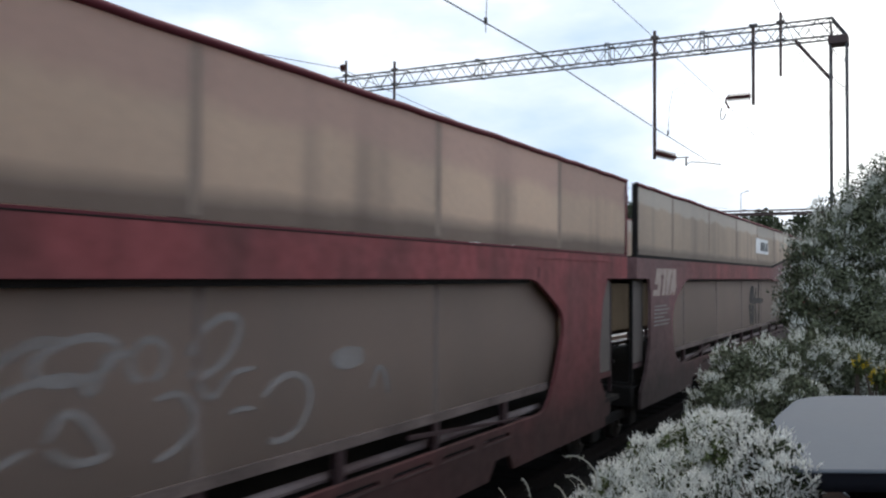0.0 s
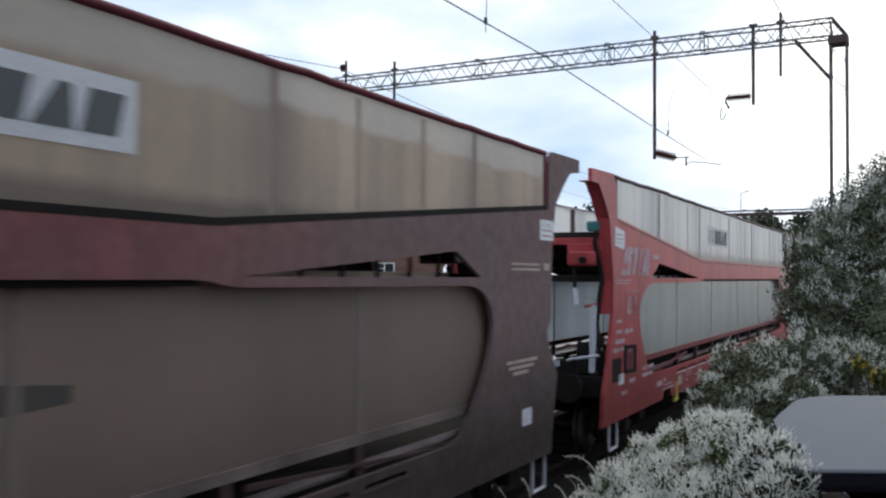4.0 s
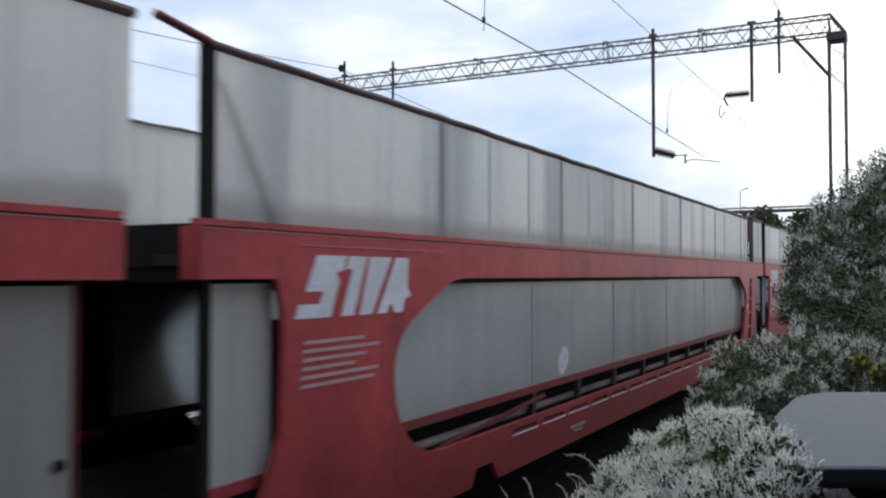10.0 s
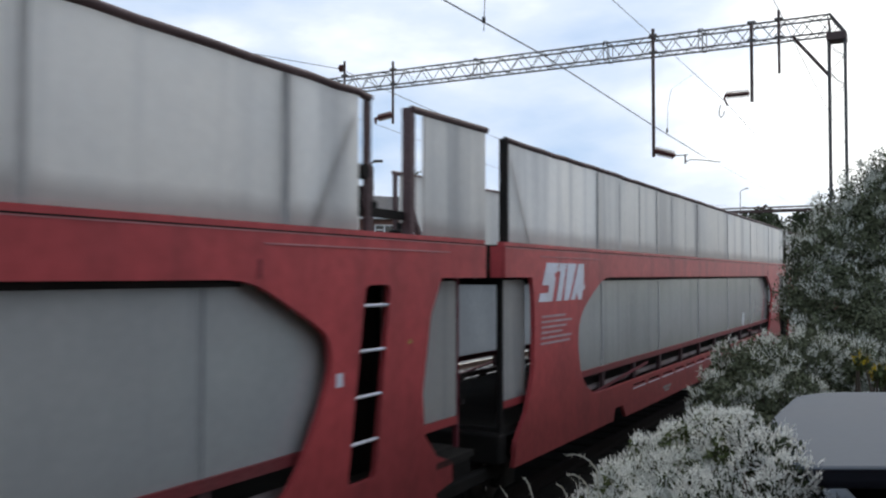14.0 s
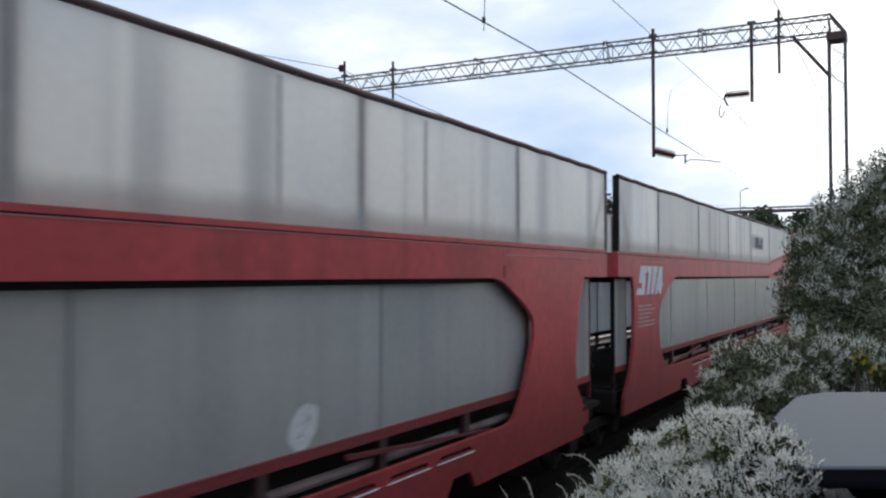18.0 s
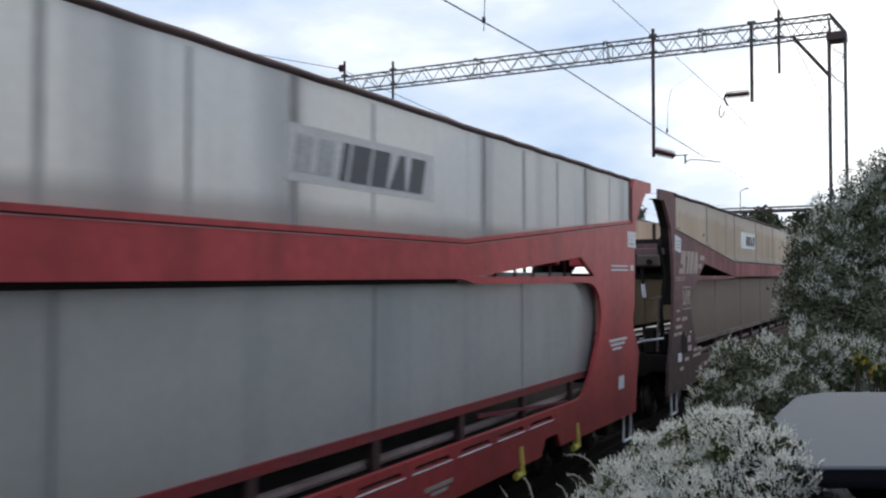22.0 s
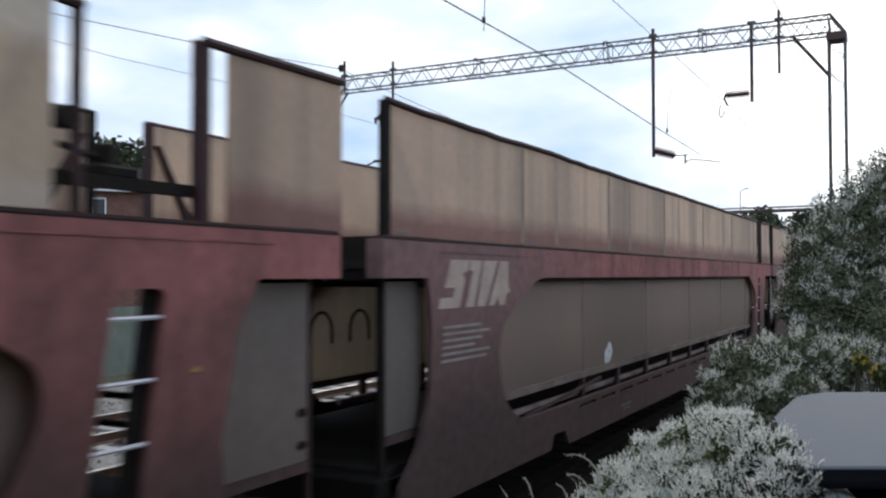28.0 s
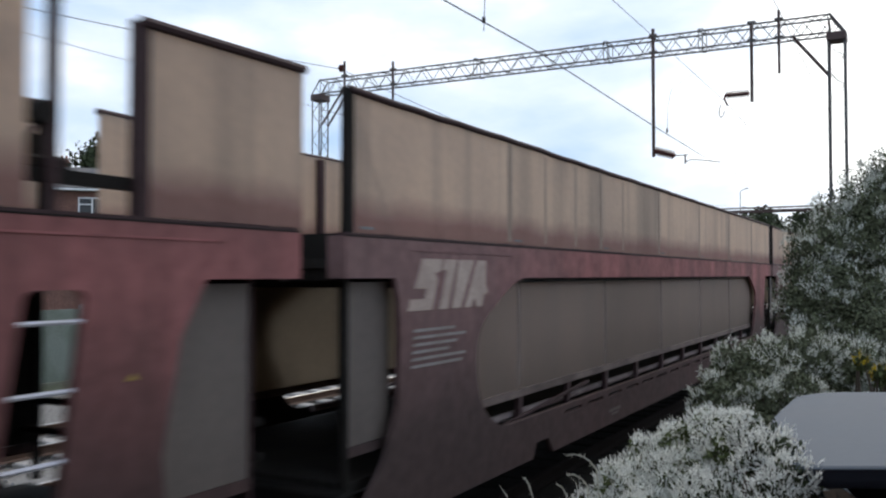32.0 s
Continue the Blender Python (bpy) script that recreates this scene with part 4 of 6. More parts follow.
def sides(wagon, s, R, front, rear, tone):
    """One side of a section: s = 1 the near side; s = -1 the far side, turned end for end."""
    paint, panel, rail = M[tone], M["panel_chalky" if tone == "brown" and front == "beak" else "panel_" + tone], M[RAIL[tone]]
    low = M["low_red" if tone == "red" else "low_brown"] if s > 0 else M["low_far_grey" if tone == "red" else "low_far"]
    trim = M["rail_red"] if tone == "red" else M["rail_brown"]
    fb, rb = front == "beak", rear == "beak"
    turned = Matrix.Translation((0, R, 0)) @ Matrix.Diagonal((1, -1, 1, 1))

    def hang(name, bm, mat, parent, label="", smooth=False):
        if s < 0:
            bmesh.ops.transform(bm, matrix=turned, verts=bm.verts)
        return part(name, bm, mat, parent, label, smooth)

    up_a = 1.14 if fb else 0.12
    up_b = R - 1.06 if rb else R - (2.41 if fb else 2.16 if tone == "red" else 2.08) if rear == "ladder" else R + 0.04
    up_first = (3.47 if tone == "red" else 3.75) if fb else 2.3 if rb else 3.33 if tone == "maroon" else 3.03 if tone == "red" or rear == "plain" else 2.85
    low_first = R - 3.46 if fb else 3.46 if rear != "ladder" else 2.35 if tone == "red" else 2.0
    up_cuts = joints(up_a, up_b, up_first)
    outer, holes = side_outline(R, front, rear, 0.45 if s < 0 else 0.0)
    zt = lambda y: beam_top(y, R, fb, rb)
    # far frame coloured black to stand for its shaded inner face
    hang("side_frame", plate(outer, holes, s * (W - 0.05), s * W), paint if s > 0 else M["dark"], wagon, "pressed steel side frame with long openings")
    # flange along the top of the beam
    knots = [0.0 if not fb else 1.1] + ([6.55] if fb else []) + ([R - 6.4] if rb else []) + [R if not rb else R - 1.05]
    for y0, y1 in zip(knots[:-1], knots[1:]):
        rise = {"red": 0.045, "umber": 0.045}.get(tone, 0.024)
        bm = flat_shape([(y0, zt(y0)), (y1, zt(y1)), (y1, zt(y1) + rise), (y0, zt(y0) + rise)], s, W - 0.09, W - 0.012)
        hang("beam_flange", bm, paint if tone == "red" else M["dark"] if tone == "umber" else rail, wagon)
        bm = flat_shape([(y0, zt(y0) - 0.006), (y1, zt(y1) - 0.006), (y1, zt(y1) + 0.004), (y0, zt(y0) + 0.004)], s, W - 0.011, W + 0.002)
        hang("beam_seam", bm, M["dark"], wagon)
        # pale line painted as the highlight along the beam's top edge
        if tone == "red" and s > 0:
            bm = flat_shape([(y0, zt(y0) - 0.016), (y1, zt(y1) - 0.016), (y1, zt(y1) - 0.008), (y0, zt(y0) - 0.008)], s, W + 0.001, W + 0.003)
            hang("worn_edge", bm, M["worn_edge"], wagon)
    # gusset sheets at the ends of the long opening
    # red wagons' stiffeners take the pale colour of a lit edge
    if s > 0:
        if not fb:
            hang("stiffener", flat_shape([(0.95, 2.715), (3.0, 2.715), (3.0, 2.727), (0.95, 2.727)], s, W - 0.01, W + 0.006), M["worn_edge"] if tone == "red" else paint, wagon)
        if not rb:
            hang("stiffener", flat_shape([(R - 3.3, 2.715), (R - 0.75, 2.715), (R - 0.75, 2.727), (R - 3.3, 2.727)], s, W - 0.01, W + 0.006), M["worn_edge"] if tone == "red" else paint, wagon)
            if tone != "umber":
                hang("gusset_notch", flat_shape([(R - 3.36, 2.49), (R - 3.335, 2.49), (R - 3.33, 2.62), (R - 3.355, 2.62)], s, W - 0.01, W + 0.004), trim, wagon)
    # upper panels, each with its rail on top
    for y0, y1 in zip([up_a] + up_cuts, up_cuts + [up_b]):
        a, b = y0 + 0.008, y1 - 0.008
        pts = [(a, zt(a) + 0.03)]
        for knot in (6.55 if fb else None, R - 6.4 if rb else None):
            if knot is not None and a < knot < b:
                pts.append((knot, zt(knot) + 0.03))
        pts += [(b, zt(b) + 0.03), (b, 3.905), (a, 3.905)]
        hang("upper_panel", flat_shape(pts, s, W - 0.06, W - 0.035), panel, wagon)
        if tone == "brown" and s > 0:
            za = zt(a + 0.2) + 0.058
            hang("seam_plate", flat_shape([(a + 0.10, za), (a + 0.30, za + zt(a + 0.3) - zt(a + 0.1)), (a + 0.28, za + 0.02), (a + 0.12, za + 0.02)], s, W - 0.034, W - 0.030), M["seam_grey"], wagon)
    rings = []
    bm = bmesh.new()
    for k in range(61):
        y = up_a - 0.05 + (up_b - up_a + 0.05) * k / 60
        zc = TOP - 0.035 + 0.012 * noise.noise((y * 0.7, R, s * 3)) + 0.012 * noise.noise((y * 2.3, R, s * 7))
        rings.append([bm.verts.new((s * (W - 0.03) + 0.030 * math.cos(a * math.tau / 8), y, zc + 0.030 * math.sin(a * math.tau / 8))) for a in range(8)])
    for ra, rb2 in zip(rings[:-1], rings[1:]):
        for a in range(8):
            bm.faces.new((ra[a], ra[(a + 1) % 8], rb2[(a + 1) % 8], rb2[a]))
    hang("top_rail", bm, rail, wagon, "", True)
    # posts and braces that stand behind the upper panels
    for y0 in up_cuts:
        if s > 0:
            hang("seam_strip", flat_shape([(y0 - 0.05, zt(y0) + 0.05), (y0 + 0.035, zt(y0) + 0.05), (y0 + 0.030, 3.88), (y0 - 0.045, 3.88)], s, W - 0.036, W - 0.033), M["rib_red" if tone == "red" else "rib_brown"], wagon)
            hang("seam_joint", flat_shape([(y0 - 0.005, zt(y0) + 0.04), (y0 + 0.005, zt(y0) + 0.04), (y0 + 0.005, 3.89), (y0 - 0.005, 3.89)], s, W - 0.033, W - 0.031), M["seam_grey" if tone == "red" else "low_rib_brown"], wagon)
            for j, shift in enumerate((0.99, 1.99)):
                y2, keep = y0 + shift, noise.noise((y0 * 1.7, R, j * 3.1))
                if y2 < up_b - 0.3 and keep > (-0.12 if tone == "red" else 0.15):
                    w2 = 0.02 + 0.05 * abs(keep)
                    hang("panel_rib", flat_shape([(y2 - w2, zt(y2) + 0.06), (y2 + w2, zt(y2) + 0.06), (y2 + w2, 3.86), (y2 - w2, 3.86)], s, W - 0.0362, W - 0.034), M["rib_red" if tone == "red" else "rib_brown"], wagon)
        hang("panel_post", flat_shape([(y0 - 0.045, zt(y0)), (y0 + 0.045, zt(y0)), (y0 + 0.045, 3.88), (y0 - 0.045, 3.88)], s, W - 0.13, W - 0.065), rail, wagon)
    for e, d in ((up_a, 1),) * (not fb) + ((up_b, -1),) * (not rb):
        hang("panel_brace", flat_shape([(e + d * 0.06, 3.72), (e + d * 0.10, 3.72), (e + d * 0.66, zt(e)), (e + d * 0.56, zt(e))], s, W - 0.12, W - 0.065), rail, wagon)
    for y in (up_a - 0.02, up_b + 0.0)[:1 if rear == "ladder" else 2]:
        hang("end_post", flat_shape([(y - 0.03, zt(y)), (y + 0.03, zt(y)), (y + 0.03, 3.93), (y - 0.03, 3.93)], s, W - 0.10, W - 0.02), M["dark"] if y < 5 else rail, wagon)
    if rear == "ladder":
        g1 = R - (1.15 if fb or tone == "red" else 1.34)
        hang("upper_panel", flat_shape([(g1, BEAM + 0.03), (R + 0.06, BEAM + 0.03), (R + 0.06, 3.93), (g1, 3.90)], s, W - 0.06, W - 0.035), M["panel_" + tone], wagon)
        hang("top_rail", tube((s * (W - 0.03), R - 1.38, 3.915), (s * (W - 0.03), R + 0.07, 3.945), 0.032), rail, wagon)
        g0 = R - 1.39
        hang("gap_post", flat_shape([(g0, BEAM), (g0 + 0.07, BEAM), (g0 + 0.07, 3.93), (g0, 3.93)], s, W - 0.12, W - 0.03), rail, wagon)
        hang("gap_post", flat_shape([(up_b + 0.14, BEAM), (up_b + 0.19, BEAM), (up_b + 0.19, 3.90), (up_b + 0.14, 3.90)], s, W - 0.10, W - 0.05), rail, wagon)
        hang("gap_rail", flat_shape([(up_b + 0.02, 2.98), (R - 1.3, 2.98), (R - 1.3, 3.05), (up_b + 0.02, 3.05)], s, W - 0.14, W - 0.09), M["dark"], wagon)
        hang("gap_rail", tube((s * (W - 0.05), up_b, 3.91), (s * (W - 0.05), up_b + 0.18, 3.905), 0.03), rail, wagon)
        bm = bmesh.new()
        add_box(bm, s * (W - 0.3), s * (W - 0.12), R - 2.05, R - 1.75, 3.04, 3.12, 0.02)
        add_tube(bm, (s * (W - 0.2), R - 1.95, 3.1), (s * (W - 0.2), R - 1.95, 3.22), 0.06, 8)
        add_tube(bm, (s * (W - 0.2), R - 2.25, 3.2), (s * (W - 0.2), R - 1.95, 3.14), 0.02, 6)
        hang("lashing_drum", tube((s * (W - 0.14), up_b + 0.1, 3.32), (s * (W - 0.04), up_b + 0.1, 3.32), 0.06, 10), M["dark"], wagon)
        hang("deck_winch", bm, M["dark"], wagon)
        for k in range(4):
            z = 2.28 - 0.345 * k
            sh = (2.43 - z) * 0.155 - (0.06 if fb else 0.0)
            bm = tube((s * (W - 0.02), R - 2.12 - sh, z), (s * (W - 0.02), R - 1.74 - sh, z), 0.014, 6)
            hang("ladder_rung", bm, M["white"], wagon, "white ladder rung")
        # black plates added behind the slots to give their dark interior
        if tone == "brown" and s > 0 and fb:
            hang("slot_backing", flat_shape([(R - 2.02, 0.9), (R - 1.62, 0.9), (R - 1.45, 2.5), (R - 1.80, 2.5)], s, W - 0.075, W - 0.06), M["dark"], wagon, "black plate added to darken the ladder slot")
        if tone == "red" and s > 0 and not fb:
            hang("slot_backing", flat_shape([(R - (2.2 if fb else 2.05), 0.9), (R - 1.45, 0.9), (R - 1.45, 2.5), (R - (2.2 if fb else 2.05), 2.5)], s, W - 0.34, W - 0.32), M["dark"], wagon, "black plate added to darken the ladder slot")
    for wedge, a, d in ((fb, 3.0, 1), (rb, R - 2.9, -1)):
        if wedge and s > 0 and tone == "brown":
            hang("panel_ledge", box(W - 0.30, W - 0.28, a + 0.1, a + 3.2, 2.44, 2.50), M["rail_soot"], wagon, "sooty upper lip of the inner panel")
        # pale strip added to stand for far-side light seen through the wedge
        if wedge and s > 0 and tone != "brown":
            hang("panel_ledge", box(W - 0.30, W - 0.28, min(a, a + d * 3.1), max(a, a + d * 3.1), 2.47, 2.545), panel, wagon, "pale strip standing for light through the wedge")
            for k in range(6):
                y0 = a + d * (0.25 + 0.52 * k)
                hang("ledge_post", box(W - 0.27, W - 0.25, y0 - 0.02, y0 + 0.02, 2.46, 2.72 - 0.035 * k), trim, wagon)
    # lower panels behind the openings
    lo_a, lo_b = 2.1, (R - 2.35 if rb else R - 2.38)
    if s < 0:
        lo_a, lo_b = (lo_a if fb else 0.99), (lo_b if rb else R - 1.51)
    low_cuts = joints(lo_a, lo_b, low_first)
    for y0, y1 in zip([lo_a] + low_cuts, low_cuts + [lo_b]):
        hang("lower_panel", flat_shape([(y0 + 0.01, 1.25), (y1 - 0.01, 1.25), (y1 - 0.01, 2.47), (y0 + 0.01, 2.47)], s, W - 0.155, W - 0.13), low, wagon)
    for y0 in low_cuts:
        hang("seam_strip", flat_shape([(y0 - 0.03, 1.25), (y0 + 0.05, 1.25), (y0 + 0.05, 2.46), (y0 - 0.03, 2.46)], s, W - 0.13, W - 0.127), M["low_rib_red" if tone == "red" else "low_rib_brown"], wagon)
        hang("seam_joint", flat_shape([(y0 - 0.010, 1.25), (y0 + 0.010, 1.25), (y0 + 0.010, 2.46), (y0 - 0.010, 2.46)], s, W - 0.127, W - 0.124), M["seam_grey" if tone == "red" else "rail_soot"], wagon)
    t0, t1 = (6.7 if fb else 3.25), (R - 6.5 if rb else R - 3.45)
    # dark strip in place of the beam's shadow on the lower panels
    hang("panel_top_gap", flat_shape([(t0, 2.440), (t1, 2.440), (t1, 2.486), (t0, 2.486)], s, W - 0.125, W - 0.052), M["dark"], wagon)
    hang("lower_panel_rail", flat_shape([(lo_a, 1.20), (lo_b, 1.20), (lo_b, 1.278), (lo_a, 1.278)], s, W - 0.17, W - 0.10), M["rail_worn"] if tone == "red" else M["rail_soot"], wagon)
    if not fb:
        e1 = 0.80 if s > 0 else 0.98
        # far door coloured black for the shade inside the wagon
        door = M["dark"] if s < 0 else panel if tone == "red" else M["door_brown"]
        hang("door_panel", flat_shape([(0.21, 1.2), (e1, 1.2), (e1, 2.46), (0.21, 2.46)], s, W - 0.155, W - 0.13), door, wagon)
        hang("door_sill", flat_shape([(0.21, 1.12), (e1 - 0.05, 1.12), (e1, 1.195), (0.21, 1.195)], s, W - 0.16, W - 0.12), paint, wagon)
        hang("beam_end", box(*sorted((s * (W - 0.17), s * (W - 0.05))), 0.0, 0.05, 2.49, BEAM), paint, wagon)
        hang("door_post", flat_shape([(0.15, 0.9), (0.21, 0.9), (0.21, 2.49), (0.15, 2.49)], s, W - 0.17, W - 0.12), M["dark"], wagon)
    if not rb:
        e0 = R - (0.22 if fb else 0.38) if s > 0 else R - 0.06
        # far door again black in place of interior shade
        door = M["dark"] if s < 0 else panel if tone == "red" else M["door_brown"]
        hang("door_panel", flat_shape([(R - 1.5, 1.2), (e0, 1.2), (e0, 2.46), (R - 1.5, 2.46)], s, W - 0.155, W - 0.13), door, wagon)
        hang("door_sill", flat_shape([(R - 1.4, 1.12), (e0, 1.12), (e0, 1.195), (R - 1.45, 1.195)], s, W - 0.16, W - 0.12), paint, wagon)
        hang("door_post", flat_shape([(e0 + 0.002, 0.9), (e0 + 0.03, 0.9), (e0 + 0.03, 2.49), (e0 + 0.002, 2.49)], s, W - 0.17, W - 0.12), trim, wagon)
        hang("step_plate", flat_shape([(R - 1.05, 0.78), (R - 0.1, 0.78), (R - 0.1, 0.84), (R - 1.05, 0.84)], s, W - 0.45, W - 0.08), M["dark"], wagon)
        hang("sill_tail", flat_shape([(R - 1.05, 0.55), (R - 0.55, 0.62), (R - 0.55, 0.80), (R - 1.05, 0.98)], s, W - 0.12, W - 0.08), paint, wagon)
    # brackets and pipes between panels and sill
    first = None
    for k, y in enumerate(sorted(low_cuts + [c + PITCH / 2 for c in low_cuts])):
        if y > R - 3.3:
            continue
        if first is None:
            y_first, first = y, hang("sill_bracket", box(*sorted((s * (W - 0.16), s * (W - 0.105))), y - 0.05, y + 0.05, 0.95, 1.205), M["rail_brown"], wagon)
        else:
            o = new("sill_bracket", first.data)
            o.parent, o.location = wagon, (0, s * (y - y_first), 0)
    hang("brake_pipe", tube((s * (W - 0.22), 2.6, 0.995), (s * (W - 0.22), R - 2.8, 0.995), 0.042, 8), M["pipe_dust"], wagon, "dusty pipe along the deck edge")
    for y0, y1 in ((3.0, 5.6), (R - 3.4, R - 6.0)):
        hang("sill_brace", flat_shape([(y0, 0.97), (y0 + 0.06, 0.95), (y1, 1.12), (y1, 1.16)], s, W - 0.11, W - 0.08), trim, wagon)
    bm = bmesh.new()
    y = 4.5
    while y < R - 4.6:
        add_box(bm, s * (W + 0.001), s * (W + 0.007), y - 0.02, y + 0.68, 0.851, 0.864)
        y += 0.83
    if tone == "red":
        hang("edge_stripe", bm, M["white"], wagon, "thin white dashes along the sill")
    else:
        hang("edge_stripe", bm, M["brown"], wagon)


def section(R, front, rear, tone, label):
    wagon = empty("car_carrier_wagon")
    tagged(wagon, label, "railway wagon", group="wagons of the train")
    paint, panel, rail = M[tone], M["panel_" + tone], M[RAIL[tone]]
    fb, rb = front == "beak", rear == "beak"
    sides(wagon, 1, R, front, rear, tone)
    # the far side is the near side of the partner wagon, turned round
    far = {("joint", "plain"): ("joint", "ladder"), ("joint", "beak"): ("beak", "ladder"), ("beak", "ladder"): ("joint", "beak"), ("joint", "ladder"): ("joint", "plain")}
    sides(wagon, -1, R, *far[(front, rear)], tone)
    trim = M["rail_red"] if tone == "red" else M["rail_brown"]
    zt = lambda y: beam_top(y, R, fb, rb)
    # decks and underframe
    deck = [(0.9 if fb else 0.04, zt(0.9) - 0.17 if fb else BEAM - 0.17)] + ([(6.55, BEAM - 0.17)] if fb else []) + ([(R - 6.4, BEAM - 0.17)] if rb else []) + [(R - 0.9 if rb else R - 0.04, zt(R - 0.9) - 0.17 if rb else BEAM - 0.17)]
    part("upper_deck", plate(deck + [(y, z - 0.07) for y, z in deck[::-1]], [], -W + 0.07, W - 0.07), M["deck"], wagon, "dusty dark upper deck")
    part("lower_deck", box(-W + 0.2, W - 0.2, 0.95 if fb else 0.3, R - (0.95 if rb else 0.3), 0.82, 0.90), M["deck"], wagon, "dusty dark lower deck")
    part("centre_beam", box(-0.3, 0.3, 0.6, R - 0.6, 0.55, 0.82), M["dark"], wagon)
    first = part("deck_cross_beam", box(-W + 0.3, W - 0.3, 1.2, 1.28, 2.40, 2.55), M["dark"], wagon)
    for k in range(1, int((R - 2.2) / 2.3) + 1):
        o = new("deck_cross_beam", first.data)
        yk = 1.24 + 2.3 * k
        o.parent, o.location = wagon, (0, 2.3 * k, zt(yk) - BEAM)
    first.location.z = zt(1.24) - BEAM
    if not rb:
        part("bridge_plate", box(-1.05, 1.05, R - 0.12, R + 0.44, 2.56, 2.64), M["dark"], wagon)
        part("end_beam", box(-W + 0.08, W - 0.08, R - 0.12, R - 0.05, 2.47, 2.83), M["dark"], wagon)
        part("end_rail", tube((-W + 0.1, R - 0.3, 1.55), (W - 0.1, R - 0.3, 1.55), 0.03), M["dark"], wagon)
        part("end_rail", tube((-W + 0.1, R - 0.3, 1.32), (W - 0.1, R - 0.3, 1.32), 0.03), M["dark"], wagon)
    if not fb:
        part("end_beam", box(-W + 0.08, W - 0.08, 0.06, 0.13, 2.47, 2.83), M["dark"], wagon)
        part("lower_end_beam", box(-W + 0.12, W - 0.12, 0.1, 0.3, 0.55, 0.86, 0.02), M["dark"], wagon)
        bogie(wagon, -0.27)
    for beak, e, d in ((fb, 0.0, 1), (rb, R, -1)):
        if not beak:
            continue
        bogie(wagon, e + d * 2.3)
        y = lambda a: e + d * a
        part("headstock", box(-W + 0.08, W - 0.08, min(y(0.75), y(0.95)), max(y(0.75), y(0.95)), 0.85, 1.15, 0.02), M["dark"], wagon)
        part("deck_end_beam", box(-W + 0.06, W - 0.06, min(y(0.85), y(1.0)), max(y(0.85), y(1.0)), 2.96, 3.06, 0.01), paint, wagon)
        part("ramp_flap", box(-W + 0.15, W - 0.15, min(y(0.9), y(0.98)), max(y(0.9), y(0.98)), 2.44, 2.54), M["dark"], wagon)
        for s in (-1, 1):
            w0, w1 = (-0.50, 0.04) if s < 0 else (0.72, 1.12)
            part("winch_box", box(w0, w1, min(y(0.66), y(0.86)), max(y(0.66), y(0.86)), 2.66, 2.87, 0.03), paint if tone == "red" else M["red" if s < 0 and e == 0 else "seam_brown"], wagon, "painted winch box on the deck end")
            wc = w0 + 0.6 * (w1 - w0)
            part("winch_hub", tube((wc, y(0.60), 2.74), (wc, y(0.66), 2.74), 0.05), M["dark"], wagon)
            part("winch_bracket", box(w0 - 0.05, w1 + 0.05, min(y(0.80), y(0.95)), max(y(0.80), y(0.95)), 2.87, 2.98, 0.01), paint, wagon)
            bm = bmesh.new()
            add_tube(bm, (s * 0.87, y(0.75), 1.02), (s * 0.87, y(0.35), 1.02), 0.09, 12)
            add_tube(bm, (s * 0.87, y(0.35), 1.02), (s * 0.87, y(0.30), 1.02), 0.20, 16)
            part("buffer", bm, M["dark"], wagon, "round black buffer")
            if e == 0:
                part("grab_rail", polytube([(s * 0.75, y(0.62), 1.36), (s * 0.85, y(0.60), 1.39), (s * 1.20, y(0.60), 1.45)], 0.022), M["white"], wagon, "white grab rail")
            else:
                part("grab_rail", polytube([(s * 1.20, y(1.0), 1.30), (s * 1.18, y(0.55), 1.52), (s * 1.16, y(0.45), 1.54)], 0.024), M["white"], wagon, "white grab rail")
            g0, g1 = ((-0.12, 2.50), (0.10, 2.17)) if s < 0 else ((0.80, 2.52), (0.855, 2.13))
            gm = (g0[0] + 0.42 * (g1[0] - g0[0]), g0[1] + 0.42 * (g1[1] - g0[1]))
            part("lashing_arm", tube((g0[0], y(0.74), g0[1] + 0.14), (gm[0], y(0.72), gm[1]), 0.03, 6), M["dark"], wagon)
            part("lashing_grip", tube((gm[0], y(0.72), gm[1]), (g1[0], y(0.70), g1[1]), 0.036, 6), M["white"], wagon, "white grip of the lashing arm")
            part("brake_lever", polytube([(s * 1.05, y(0.78), 1.20), (s * 1.08, y(0.77), 2.13)], 0.045 if tone == "red" else 0.022), M["white" if tone == "red" else "seam_brown"], wagon, "upright brake lever")
            part("lever_tick", tube((s * 0.95, y(0.76), 2.10), (s * 1.13, y(0.76), 2.14), 0.022, 6), paint, wagon)
            bm = polytube([(s * 1.24, y(0.95), 0.52), (s * 1.24, y(0.95), 0.12), (s * 1.24, y(1.30), 0.12), (s * 1.24, y(1.30), 0.52)], 0.02)
            part("foot_step", bm, M["white"], wagon, "white bent-bar foot step")
        edge = ([(0, 3.76), (0.28, 3.76), (0.52, 3.56), (0.74, 3.32), (0.84, 2.9), (0.92, 2.45), (0.90, 2.0)] if e == 0 else [(0, 3.80), (0.30, 3.77), (0.55, 3.58), (0.80, 3.34), (0.90, 2.9), (0.93, 2.05)])
        for s in (-1, 1):
            strip = [(y(a), z) for a, z in edge] + [(y(a + 0.03), z + 0.01) for a, z in edge[::-1]]
            part("edge_flange", plate(strip, [], s * (W - 0.19), s * (W - 0.052)), M["dark"] if tone == "brown" else paint, wagon)
